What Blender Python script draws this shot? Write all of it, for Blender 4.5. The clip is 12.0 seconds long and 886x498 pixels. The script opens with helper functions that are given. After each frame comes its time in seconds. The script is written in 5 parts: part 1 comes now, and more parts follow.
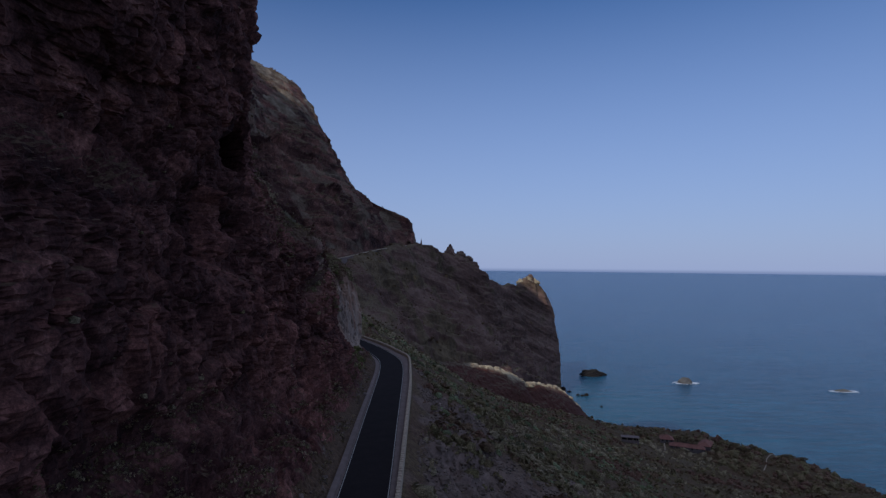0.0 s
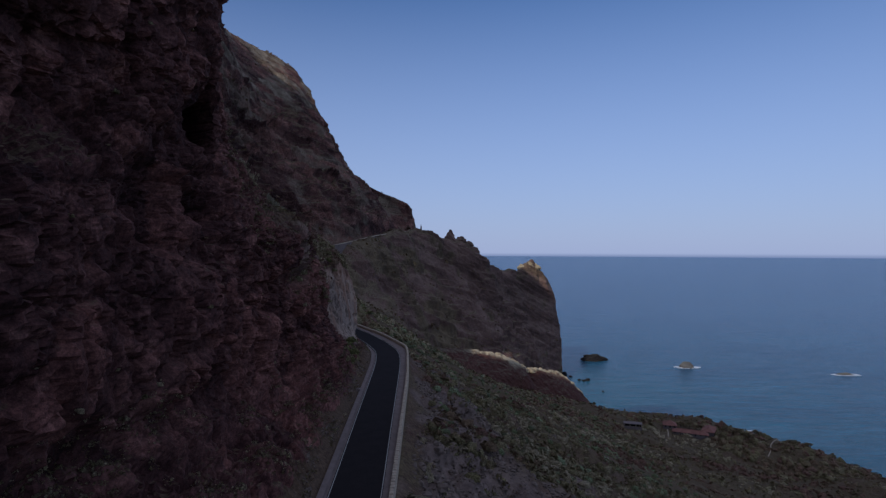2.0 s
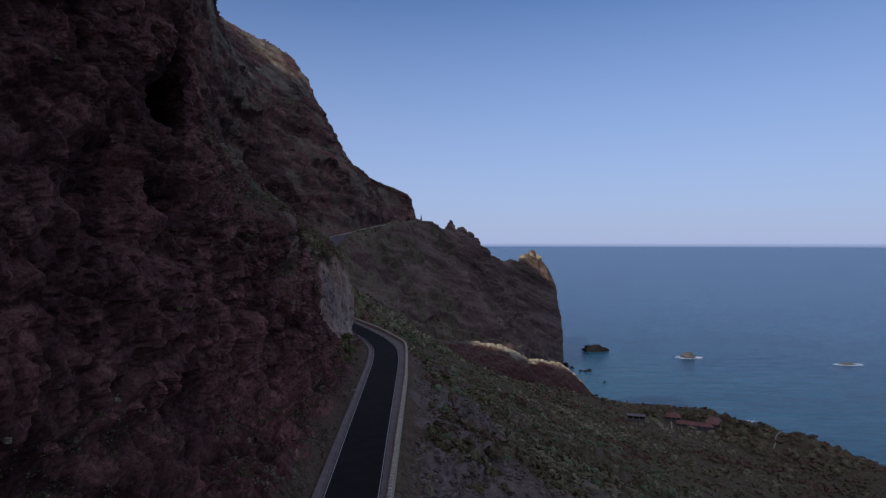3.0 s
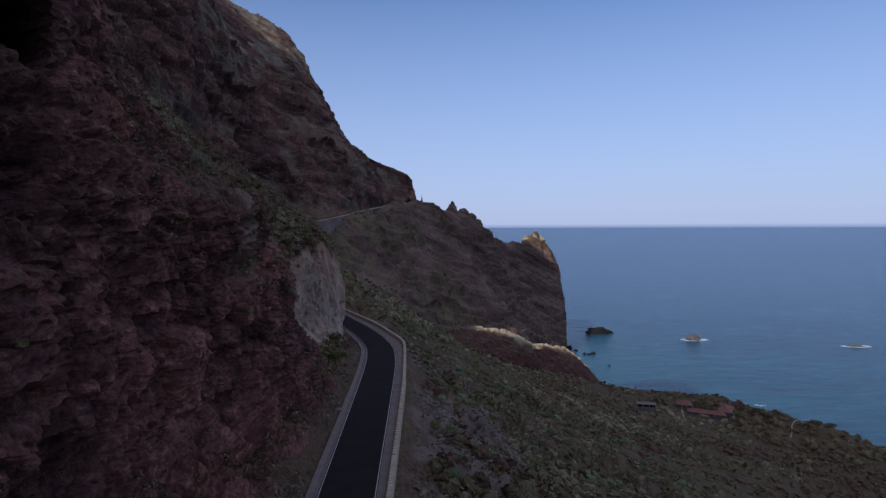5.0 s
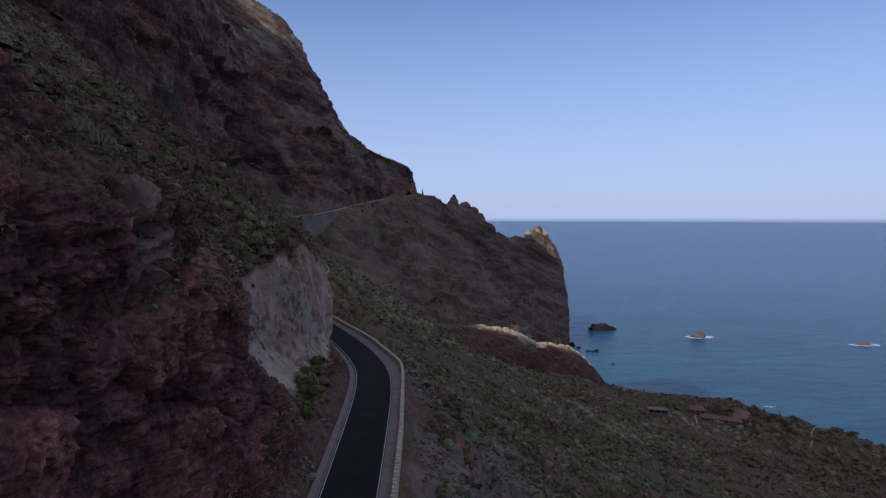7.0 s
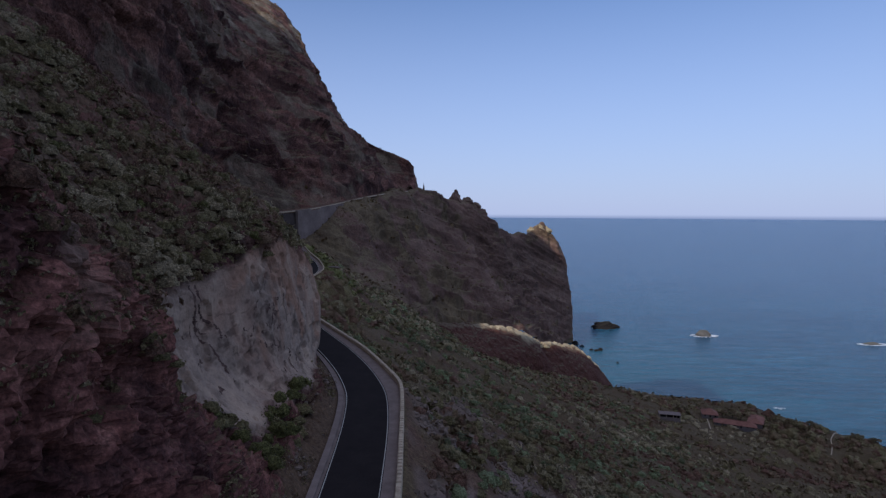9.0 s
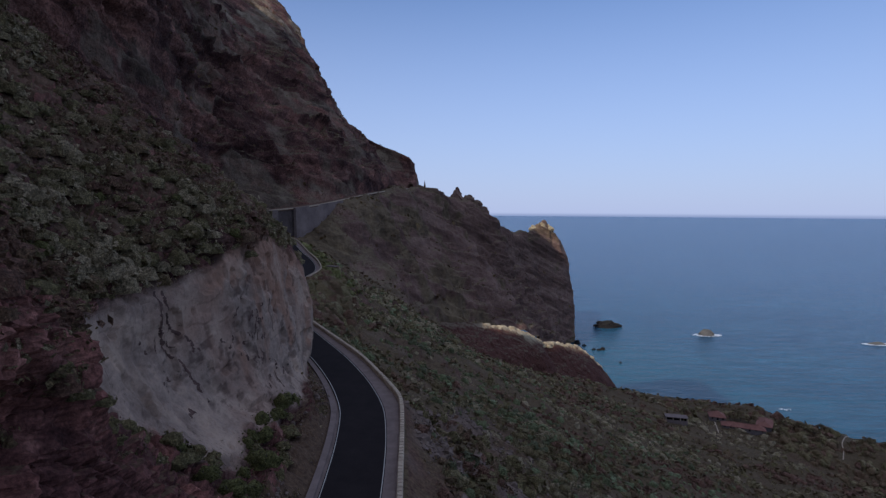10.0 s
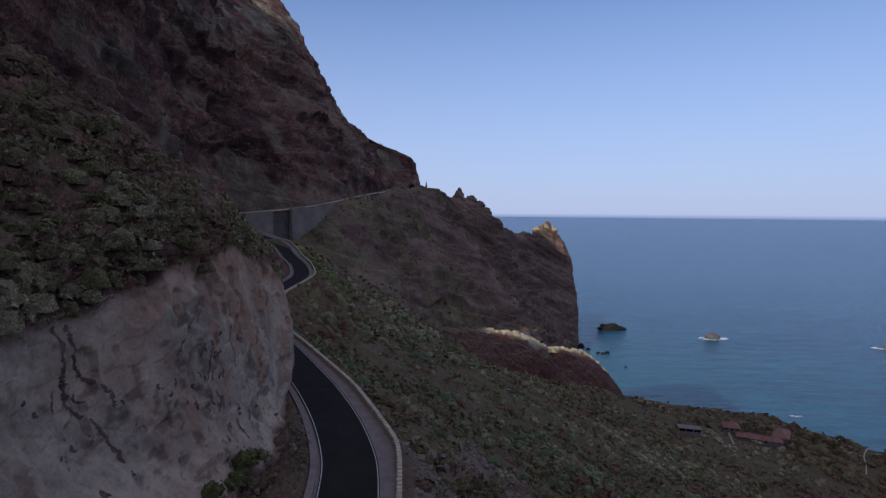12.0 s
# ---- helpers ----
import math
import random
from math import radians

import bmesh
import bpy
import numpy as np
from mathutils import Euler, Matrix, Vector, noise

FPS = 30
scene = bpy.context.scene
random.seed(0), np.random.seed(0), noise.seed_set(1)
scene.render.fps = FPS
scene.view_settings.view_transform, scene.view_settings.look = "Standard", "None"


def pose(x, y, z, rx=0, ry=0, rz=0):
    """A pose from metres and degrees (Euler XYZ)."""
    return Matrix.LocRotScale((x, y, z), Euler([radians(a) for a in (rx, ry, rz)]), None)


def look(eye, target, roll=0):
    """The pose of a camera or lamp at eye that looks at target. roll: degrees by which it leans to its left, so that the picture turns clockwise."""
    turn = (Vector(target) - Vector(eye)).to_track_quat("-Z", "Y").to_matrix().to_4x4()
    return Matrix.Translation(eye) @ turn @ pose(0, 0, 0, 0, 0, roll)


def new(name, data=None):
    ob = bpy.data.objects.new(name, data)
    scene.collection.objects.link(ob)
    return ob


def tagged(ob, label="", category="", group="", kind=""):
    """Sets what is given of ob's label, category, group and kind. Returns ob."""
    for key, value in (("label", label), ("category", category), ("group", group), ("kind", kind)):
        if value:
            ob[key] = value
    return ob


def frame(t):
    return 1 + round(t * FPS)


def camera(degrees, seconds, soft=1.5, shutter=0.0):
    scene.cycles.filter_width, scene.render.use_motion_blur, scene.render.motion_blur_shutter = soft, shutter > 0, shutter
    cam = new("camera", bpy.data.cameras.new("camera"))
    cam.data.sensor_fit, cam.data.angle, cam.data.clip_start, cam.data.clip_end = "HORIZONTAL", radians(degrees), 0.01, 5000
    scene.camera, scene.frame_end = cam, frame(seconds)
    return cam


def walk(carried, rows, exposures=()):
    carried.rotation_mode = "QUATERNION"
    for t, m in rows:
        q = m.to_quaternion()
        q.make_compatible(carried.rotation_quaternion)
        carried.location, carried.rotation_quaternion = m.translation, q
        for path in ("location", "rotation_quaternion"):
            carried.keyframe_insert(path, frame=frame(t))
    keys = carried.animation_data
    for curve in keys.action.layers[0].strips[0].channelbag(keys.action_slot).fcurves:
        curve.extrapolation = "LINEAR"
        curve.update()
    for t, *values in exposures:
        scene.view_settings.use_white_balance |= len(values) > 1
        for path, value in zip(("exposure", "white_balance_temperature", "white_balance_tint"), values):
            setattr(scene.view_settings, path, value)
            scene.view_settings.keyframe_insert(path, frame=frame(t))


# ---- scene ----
cam = camera(77.9, 12.0, soft=1.3)
METRES, EYE, TILT, LEAN, TURN = 100.0, 224.0, 2.0, -0.6, 0.0
ROWS = [
    (0.0, 0.0, 0.0, 0.0, 0.0, 0.0, -0.0),
    (0.5, 0.0016, 0.0124, -0.0003, 0.01, -0.3, 0.03),
    (1.0, 0.0032, 0.0303, -0.0006, -0.0, -0.68, 0.12),
    (1.5, 0.0045, 0.0535, -0.0006, 0.02, -1.09, 0.21),
    (2.0, 0.0054, 0.0819, -0.0008, 0.05, -1.52, 0.34),
    (2.5, 0.0057, 0.1151, -0.0008, 0.07, -2.0, 0.45),
    (3.0, 0.0058, 0.1528, -0.0005, 0.09, -2.5, 0.56),
    (5.0, -0.0001, 0.353, -0.0015, 0.19, -4.43, 0.82),
    (5.5, -0.0031, 0.4137, -0.002, 0.25, -4.76, 0.76),
    (6.0, -0.0065, 0.4741, -0.0009, 0.23, -4.89, 0.68),
    (6.5, -0.0099, 0.5289, 0.0018, 0.17, -4.88, 0.59),
    (7.0, -0.0132, 0.573, 0.0029, 0.23, -5.16, 0.5),
    (9.0, -0.026, 0.7492, -0.0112, 0.31, -5.55, 0.31),
    (9.5, -0.0294, 0.794, -0.0145, 0.35, -5.66, 0.25),
    (10.0, -0.0325, 0.8394, -0.0175, 0.39, -5.75, 0.23),
    (10.5, -0.0354, 0.8852, -0.02, 0.44, -5.65, 0.2),
    (11.0, -0.0382, 0.9317, -0.0221, 0.49, -5.68, 0.17),
    (11.5, -0.0405, 0.9736, -0.0217, 0.5, -5.61, 0.19),
    (12.0, -0.0417, 0.9972, -0.0199, 0.52, -5.67, 0.15),
]
EXPOSURES = [(0.0, -0.38, 5480, 15), (2.5, -0.17, 5640, 15), (5.0, 0.07, 5720, 15), (7.0, 0.12, 5760, 15), (12.0, 0.12, 5790, 15)]
walk(cam, [(t, pose(0, 0, EYE, TILT, LEAN, TURN) @ pose(METRES * x, METRES * y, METRES * z, 90 + pitch, roll, yaw)) for t, x, y, z, yaw, pitch, roll in ROWS], EXPOSURES)

# ---- world and sun ----
SUN_TO = Vector((-0.50, -0.87, 0.60)).normalized()
world = bpy.data.worlds.new("world")
scene.world = world
world.use_nodes = True
wn = world.node_tree.nodes
sky = wn.new("ShaderNodeTexSky")
sky.sky_type = "NISHITA"
sky.sun_disc = False
sky.sun_elevation = math.asin(SUN_TO.z)
sky.sun_rotation = math.atan2(SUN_TO.x, SUN_TO.y)
sky.altitude = 200
sky.air_density, sky.dust_density, sky.ozone_density = 1.0, 0.25, 5.5
# pale sea haze that thickens towards the horizon, alike all round
coord, split, haze, tint = wn.new("ShaderNodeTexCoord"), wn.new("ShaderNodeSeparateXYZ"), wn.new("ShaderNodeValToRGB"), wn.new("ShaderNodeMix")
tint.data_type = "RGBA"
for e, (place, c) in zip((haze.color_ramp.elements[0], haze.color_ramp.elements.new(0.05), haze.color_ramp.elements.new(0.13), haze.color_ramp.elements.new(0.26), haze.color_ramp.elements[1]), ((0.0, 0.95), (0.05, 0.72), (0.13, 0.36), (0.26, 0.08), (0.45, 0.0))):
    e.position, e.color = place, (c, c, c, 1)
tint.inputs[7].default_value = (4.25, 4.8, 6.3, 1)
wl = world.node_tree.links
wl.new(coord.outputs["Generated"], split.inputs[0])
wl.new(split.outputs["Z"], haze.inputs[0])
wl.new(haze.outputs[0], tint.inputs[0])
wl.new(sky.outputs[0], tint.inputs[6])
# the lowest sky sinks into the blue of the far sea
low, band = wn.new("ShaderNodeMapRange"), wn.new("ShaderNodeMix")
band.data_type = "RGBA"
low.interpolation_type = "SMOOTHSTEP"
low.inputs["From Min"].default_value, low.inputs["From Max"].default_value = -0.005, 0.003
band.inputs[6].default_value = (2.45, 3.0, 4.4, 1)
wl.new(split.outputs["Z"], low.inputs["Value"])
wl.new(low.outputs[0], band.inputs[0])
wl.new(tint.outputs[2], band.inputs[7])
wl.new(band.outputs[2], wn["Background"].inputs["Color"])
wn["Background"].inputs["Strength"].default_value = 0.10
sun = new("sun", bpy.data.lights.new("sun", "SUN"))
sun.data.energy, sun.data.angle, sun.data.color = 3.0, radians(0.5), (1.0, 0.93, 0.82)
sun.matrix_world = look(SUN_TO * 1000, (0, 0, 0))


# ---- numeric helpers ----
def hash3(ix, iy, iz, seed):
    n = (ix * 374761393 + iy * 668265263 + iz * 2147483647 + seed * 1274126177) & 0xFFFFFFFF
    n = ((n ^ (n >> 13)) * 1274126177) & 0xFFFFFFFF
    n = ((n ^ (n >> 16)) * 2246822519) & 0xFFFFFFFF
    return ((n ^ (n >> 15)) & 0xFFFFFF) / float(0xFFFFFF)


def vnoise(p, size, seed=0, squash=(1, 1, 1)):
    """Smooth value noise in -1..1 at the points p, with features of that size in metres."""
    q = p * (np.array(squash) / size) + seed * 17.31
    f = np.floor(q)
    i = f.astype(np.int64)
    w = q - f
    w = w * w * w * (w * (w * 6 - 15) + 10)
    out = 0.0
    for dx in (0, 1):
        for dy in (0, 1):
            for dz in (0, 1):
                h = hash3(i[..., 0] + dx, i[..., 1] + dy, i[..., 2] + dz, seed)
                k = (w[..., 0] if dx else 1 - w[..., 0]) * (w[..., 1] if dy else 1 - w[..., 1]) * (w[..., 2] if dz else 1 - w[..., 2])
                out = out + h * k
    return out * 2 - 1


def fbm(p, size, octaves=4, seed=0, squash=(1, 1, 1), gain=0.5):
    out, amp = 0.0, 1.0
    for o in range(octaves):
        out = out + amp * vnoise(p, size / 2 ** o, seed + o, squash)
        amp *= gain
    return out


def ridged(p, size, octaves=4, seed=0, squash=(1, 1, 1), gain=0.5):
    out, amp = 0.0, 1.0
    for o in range(octaves):
        out = out + amp * (1 - 2 * np.abs(vnoise(p, size / 2 ** o, seed + o, squash)))
        amp *= gain
    return out


def cells(p, size, seed=0, squash=(1, 1, 1)):
    """Blocks of broken rock: the gap to the next block's middle (0 at the joint) and a random number for each block."""
    q = p * (np.array(squash) / size) + seed * 9.7
    base = np.floor(q).astype(np.int64)
    f1 = np.full(q.shape[:-1], 9.0)
    f2, who = f1.copy(), f1 * 0
    for dx in (-1, 0, 1):
        for dy in (-1, 0, 1):
            for dz in (-1, 0, 1):
                c = base + np.array((dx, dy, dz))
                h = [hash3(c[..., 0], c[..., 1], c[..., 2], seed + 101 * k) for k in (1, 2, 3)]
                d = np.sqrt(sum((c[..., k] + h[k] - q[..., k]) ** 2 for k in (0, 1, 2)))
                near = d < f1
                f2 = np.where(near, f1, np.minimum(f2, d))
                who = np.where(near, (h[0] * 7.3 + h[1] * 3.1) % 1.0, who)
                f1 = np.where(near, d, f1)
    return f2 - f1, who


def blocky(p, size, depth, crack, seed=0, squash=(1, 1, 1)):
    gap, who = cells(p, size, seed, squash)
    return (who - 0.5) * depth * smooth(0, 0.18, gap) - crack * (1 - smooth(0.0, 0.14, gap))


def strata(p, period, depth, seed=0, dip=(0.0, 0.0), wander=0.35):
    """Beds of rock: each juts out towards its top and falls back at once."""
    level = (p[..., 2] + p[..., 0] * dip[0] + p[..., 1] * dip[1]) / period + wander * fbm(p, period * 6, 3, seed)
    bed = np.floor(level)
    f = level - bed
    strong = hash3(bed.astype(np.int64), bed.astype(np.int64) * 0 + 5, bed.astype(np.int64) * 0, seed)
    return depth * (0.35 + strong) * (f ** 1.5 * (1 - smooth(0.86, 1.0, f)) - 0.3)


def outward(g, way):
    """The grid's normals, all turned to the side that way points to on the whole."""
    n = normals(g)
    return n if (n * np.array(way)).sum(axis=-1).mean() > 0 else -n


def smooth(a, b, v):
    t = np.clip((v - a) / (b - a), 0, 1)
    return t * t * (3 - 2 * t)


def catmull(a, u):
    """Interpolates the rows of a (n, ...) at the places u (0..n-1)."""
    n = len(a)
    i = np.clip(np.floor(u).astype(int), 0, n - 2)
    t = (u - i).reshape((-1,) + (1,) * (a.ndim - 1))
    p0, p1, p2, p3 = a[np.maximum(i - 1, 0)], a[i], a[i + 1], a[np.minimum(i + 2, n - 1)]
    m1, m2 = (p2 - p0) * 0.45, (p3 - p1) * 0.45

    def size(v):
        return np.linalg.norm(v, axis=-1, keepdims=True) + 1e-9

    # keep the tangents shorter than the legs beside them, so that no edge folds over
    m1 = m1 * np.minimum(1, 1.1 * np.minimum(np.where(size(p1 - p0) < 1e-6, 1e9, size(p1 - p0)), size(p2 - p1)) / size(m1))
    m2 = m2 * np.minimum(1, 1.1 * np.minimum(np.where(size(p3 - p2) < 1e-6, 1e9, size(p3 - p2)), size(p2 - p1)) / size(m2))
    return (2 * t ** 3 - 3 * t ** 2 + 1) * p1 + (t ** 3 - 2 * t ** 2 + t) * m1 + (-2 * t ** 3 + 3 * t ** 2) * p2 + (t ** 3 - t ** 2) * m2


def even(a, n, power=1.0, weights=None):
    """n places along the polyline a (k, 3), evenly by length; weights: how densely each of its legs is cut."""
    d = np.linalg.norm(np.diff(a, axis=0), axis=1) ** power
    if weights is not None:
        d = d * np.array(weights)
    s = np.concatenate(([0], np.cumsum(d)))
    return np.interp(np.linspace(0, s[-1], n), s, np.arange(len(a)))


def loft(table, nu, nv, wu=None, wv=None):
    """A fine grid of points through a coarse table of sections (sections, points, 3)."""
    a = np.array(table, float)
    u = even(a.mean(axis=1), nu, 1.0, wu)
    v = even(a.mean(axis=0), nv, 1.0, wv)
    a = catmull(a, u)
    return catmull(a.transpose(1, 0, 2), v).transpose(1, 0, 2)


def normals(g):
    du, dv = np.gradient(g, axis=0), np.gradient(g, axis=1)
    n = np.cross(du, dv)
    return n / np.maximum(np.linalg.norm(n, axis=2, keepdims=True), 1e-9)


def grid_mesh(name, g, material, flip=False, shade=True, marks=()):
    n, m = g.shape[:2]
    me = bpy.data.meshes.new(name)
    idx = np.arange(n * m).reshape(n, m)
    q = np.stack([idx[:-1, :-1], idx[1:, :-1], idx[1:, 1:], idx[:-1, 1:]], axis=-1).reshape(-1, 4)
    if flip:
        q = q[:, ::-1]
    me.vertices.add(n * m)
    me.vertices.foreach_set("co", g.reshape(-1).astype(np.float32))
    me.loops.add(q.size)
    me.loops.foreach_set("vertex_index", q.reshape(-1).astype(np.int32))
    me.polygons.add(len(q))
    me.polygons.foreach_set("loop_start", (np.arange(len(q)) * 4).astype(np.int32))
    me.polygons.foreach_set("use_smooth", np.full(len(q), shade))
    me.update(calc_edges=True)
    for key, values in marks:
        me.attributes.new(key, "FLOAT", "POINT").data.foreach_set("value", np.ascontiguousarray(values, np.float32).reshape(-1))
    me.materials.append(material)
    return new(name, me)


def soup(name, verts, faces, material, parent=None, marks=()):
    """A mesh from arrays of points and of faces with one number of corners."""
    me = bpy.data.meshes.new(name)
    v, q = np.asarray(verts, np.float32), np.asarray(faces, np.int32)
    me.vertices.add(len(v))
    me.vertices.foreach_set("co", v.reshape(-1))
    me.loops.add(q.size)
    me.loops.foreach_set("vertex_index", q.reshape(-1))
    me.polygons.add(len(q))
    me.polygons.foreach_set("loop_start", (np.arange(len(q)) * q.shape[1]).astype(np.int32))
    me.update(calc_edges=True)
    for key, values in marks:
        me.attributes.new(key, "FLOAT", "POINT").data.foreach_set("value", np.ascontiguousarray(values, np.float32).reshape(-1))
    me.materials.append(material)
    ob = new(name, me)
    ob.parent = parent
    return ob


def part(name, bm, material, parent, label=""):
    me = bpy.data.meshes.new(name)
    bm.to_mesh(me)
    bm.free()
    me.materials.append(material)
    ob = new(name, me)
    ob.parent = parent
    return tagged(ob, label) if label else ob


# ---- materials ----
def nodes_of(name):
    mat = bpy.data.materials.new(name)
    mat.use_nodes = True
    return mat, mat.node_tree.nodes, mat.node_tree.links, mat.node_tree.nodes["Principled BSDF"]


def tex(nodes, links, scale, detail=4.0, rough=0.55, stretch=(1, 1, 1), out="Fac", dip=0.0):
    geo = nodes.new("ShaderNodeNewGeometry")
    mp = nodes.new("ShaderNodeMapping")
    mp.vector_type = "TEXTURE"
    mp.inputs["Scale"].default_value = [1 / s for s in stretch]
    mp.inputs["Rotation"].default_value = (0, radians(dip), 0)
    nt = nodes.new("ShaderNodeTexNoise")
    nt.inputs["Scale"].default_value, nt.inputs["Detail"].default_value, nt.inputs["Roughness"].default_value = scale, detail, rough
    links.new(geo.outputs["Position"], mp.inputs["Vector"])
    links.new(mp.outputs[0], nt.inputs["Vector"])
    return nt.outputs[out]


def ramp(nodes, links, source, stops):
    r = nodes.new("ShaderNodeValToRGB")
    while len(r.color_ramp.elements) < len(stops):
        r.color_ramp.elements.new(0.5)
    for e, (place, c) in zip(r.color_ramp.elements, stops):
        e.position = place
        e.color = (*c, 1) if len(c) == 3 else (c[0], c[0], c[0], 1)
    links.new(source, r.inputs[0])
    return r.outputs[0]


def mix(nodes, links, fac, a, b, kind="MIX"):
    m = nodes.new("ShaderNodeMix")
    m.data_type, m.blend_type = "RGBA", kind
    for sock, v in ((m.inputs[0], fac), (m.inputs[6], a), (m.inputs[7], b)):
        if isinstance(v, (int, float)):
            sock.default_value = v
        elif isinstance(v, tuple):
            sock.default_value = (*v, 1)
        else:
            links.new(v, sock)
    return m.outputs[2]


def calc(nodes, links, op, a, b=0.0):
    m = nodes.new("ShaderNodeMath")
    m.operation = op
    for sock, v in ((m.inputs[0], a), (m.inputs[1], b)):
        if isinstance(v, (int, float)):
            sock.default_value = v
        else:
            links.new(v, sock)
    return m.outputs[0]


def bumped(nodes, links, bsdf, height, distance, strength=1.0):
    b = nodes.new("ShaderNodeBump")
    b.inputs["Distance"].default_value, b.inputs["Strength"].default_value = distance, strength
    links.new(height, b.inputs["Height"])
    links.new(b.outputs[0], bsdf.inputs["Normal"])


def land(name, rock_a, rock_b, rock_c, green_a, green_b, plant_from=0.45, plant_to=0.7, size=1.0, patches=0.5, bump=0.3, pale=None, dip=0.0, grain=1.0, mottle=0.45, blocks=False):
    """Rock in bands and blotches, with low growth where the ground is less steep."""
    mat, n, l, b = nodes_of(name)
    bands = tex(n, l, 0.12 / size, 5, 0.6, (0.35, 0.35, 2.6), dip=dip)
    blot = tex(n, l, 0.45 / size, 6, 0.65)
    fine = tex(n, l, 2.6 / size, 6, 0.7)
    rock = ramp(n, l, bands, [(0.30, rock_a), (0.5, rock_b), (0.72, rock_c)])
    rock = mix(n, l, mottle, rock, ramp(n, l, blot, [(0.3, rock_a), (0.55, rock_b), (0.75, rock_c)]))
    rock = mix(n, l, 0.9 * grain, rock, ramp(n, l, fine, [(0.28, (0.25,)), (0.5, (1.0,)), (0.75, (1.9,))]), "MULTIPLY")
    rock = mix(n, l, 0.7 * grain, rock, ramp(n, l, tex(n, l, 7.0 / size, 4, 0.7), [(0.3, (0.5,)), (0.5, (1.0,)), (0.72, (1.6,))]), "MULTIPLY")
    if blocks:
        # each block of rock has its own tone; the cliff's also carries painted shade
        mark = n.new("ShaderNodeAttribute")
        mark.attribute_name = "tint"
        rock = mix(n, l, 1.0, rock, ramp(n, l, mark.outputs["Fac"], [(0.2, (0.5, 0.48, 0.5)), (0.5, (1.0,)), (0.8, (1.75, 1.7, 1.6))]), "MULTIPLY")
    tuft = tex(n, l, 1.3 / size, 6, 0.7)
    grow = tex(n, l, 0.09 / size, 4, 0.6)
    green = ramp(n, l, tuft, [(0.3, green_a), (0.7, green_b)])
    green = mix(n, l, 0.7, green, ramp(n, l, fine, [(0.25, (0.5,)), (0.5, (1.0,)), (0.8, (1.6,))]), "MULTIPLY")
    geo = n.new("ShaderNodeNewGeometry")
    sep = n.new("ShaderNodeSeparateXYZ")
    l.new(geo.outputs["Normal"], sep.inputs[0])
    slope = calc(n, l, "ADD", sep.outputs["Z"], calc(n, l, "MULTIPLY", calc(n, l, "SUBTRACT", tuft, 0.5), 0.7))
    slope = calc(n, l, "ADD", slope, calc(n, l, "MULTIPLY", calc(n, l, "SUBTRACT", grow, 0.5), patches))
    if blocks:
        soil = n.new("ShaderNodeAttribute")
        soil.attribute_name = "soil"
        slope = calc(n, l, "ADD", slope, calc(n, l, "MULTIPLY", soil.outputs["Fac"], 0.75 if plant_from > 0.8 else 0.0))
    mask = ramp(n, l, slope, [(plant_from, (0.0,)), (plant_to, (1.0,))])
    colour = mix(n, l, mask, rock, green)
    if pale:
        # marks on the mesh: "pale" bare tuff or scree, "vein" shade of small pits as colour
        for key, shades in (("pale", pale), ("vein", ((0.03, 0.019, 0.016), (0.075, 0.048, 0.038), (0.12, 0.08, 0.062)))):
            mark = n.new("ShaderNodeAttribute")
            mark.attribute_name = key
            bare = ramp(n, l, tex(n, l, 0.22 / size, 6, 0.62), [(0.3, shades[0]), (0.5, shades[1]), (0.72, shades[2])])
            bare = mix(n, l, 0.5 if size < 1.2 else 0.75, bare, ramp(n, l, tex(n, l, 0.9 / size, 6, 0.7, (1, 1, 0.6 if size < 1.2 else 1.0)), [(0.30, (0.55, 0.50, 0.48)), (0.5, (1.0, 0.97, 0.95)), (0.7, (1.25, 1.18, 1.1))]), "MULTIPLY")
            if size < 1.2:
                # rusty seepage and chalky patches
                bare = mix(n, l, ramp(n, l, tex(n, l, 0.13, 4, 0.6, (1, 1, 0.5)), [(0.48, (0.0,)), (0.68, (0.65,))]), bare, (shades[1][0] * 0.95, shades[1][1] * 0.74, shades[1][2] * 0.66))
                rust = n.new("ShaderNodeAttribute")
                rust.attribute_name = "rust"
                bare = mix(n, l, rust.outputs["Fac"], bare, (shades[1][0] * 0.98, shades[1][1] * 0.72, shades[1][2] * 0.6))
                bare = mix(n, l, ramp(n, l, tex(n, l, 0.17, 3, 0.5), [(0.5, (0.0,)), (0.62, (0.6,))]), bare, shades[2])
            spots = calc(n, l, "MULTIPLY", ramp(n, l, tex(n, l, 1.5 / size, 5, 0.7, (1, 1, 0.6)), [(0.60, (0.0,)), (0.66, (1.0,))]), ramp(n, l, tex(n, l, 0.16 / size, 3, 0.5), [(0.48, (0.0,)), (0.62, (1.0,))]))
            bare = mix(n, l, calc(n, l, "MULTIPLY", spots, 0.8), bare, (0.045, 0.032, 0.026))
            bare = mix(n, l, 0.7, bare, ramp(n, l, fine, [(0.25, (0.62,)), (0.5, (1.0,)), (0.8, (1.25,))]), "MULTIPLY")
            colour = mix(n, l, mark.outputs["Fac"], colour, bare)
    l.new(colour, b.inputs["Base Color"])
    b.inputs["Roughness"].default_value = 0.95
    b.inputs["Specular IOR Level"].default_value = 0.15
    h = calc(n, l, "ADD", calc(n, l, "MULTIPLY", blot, 1.5), calc(n, l, "MULTIPLY", fine, 0.6))
    bumped(n, l, b, h, bump * size)
    return mat


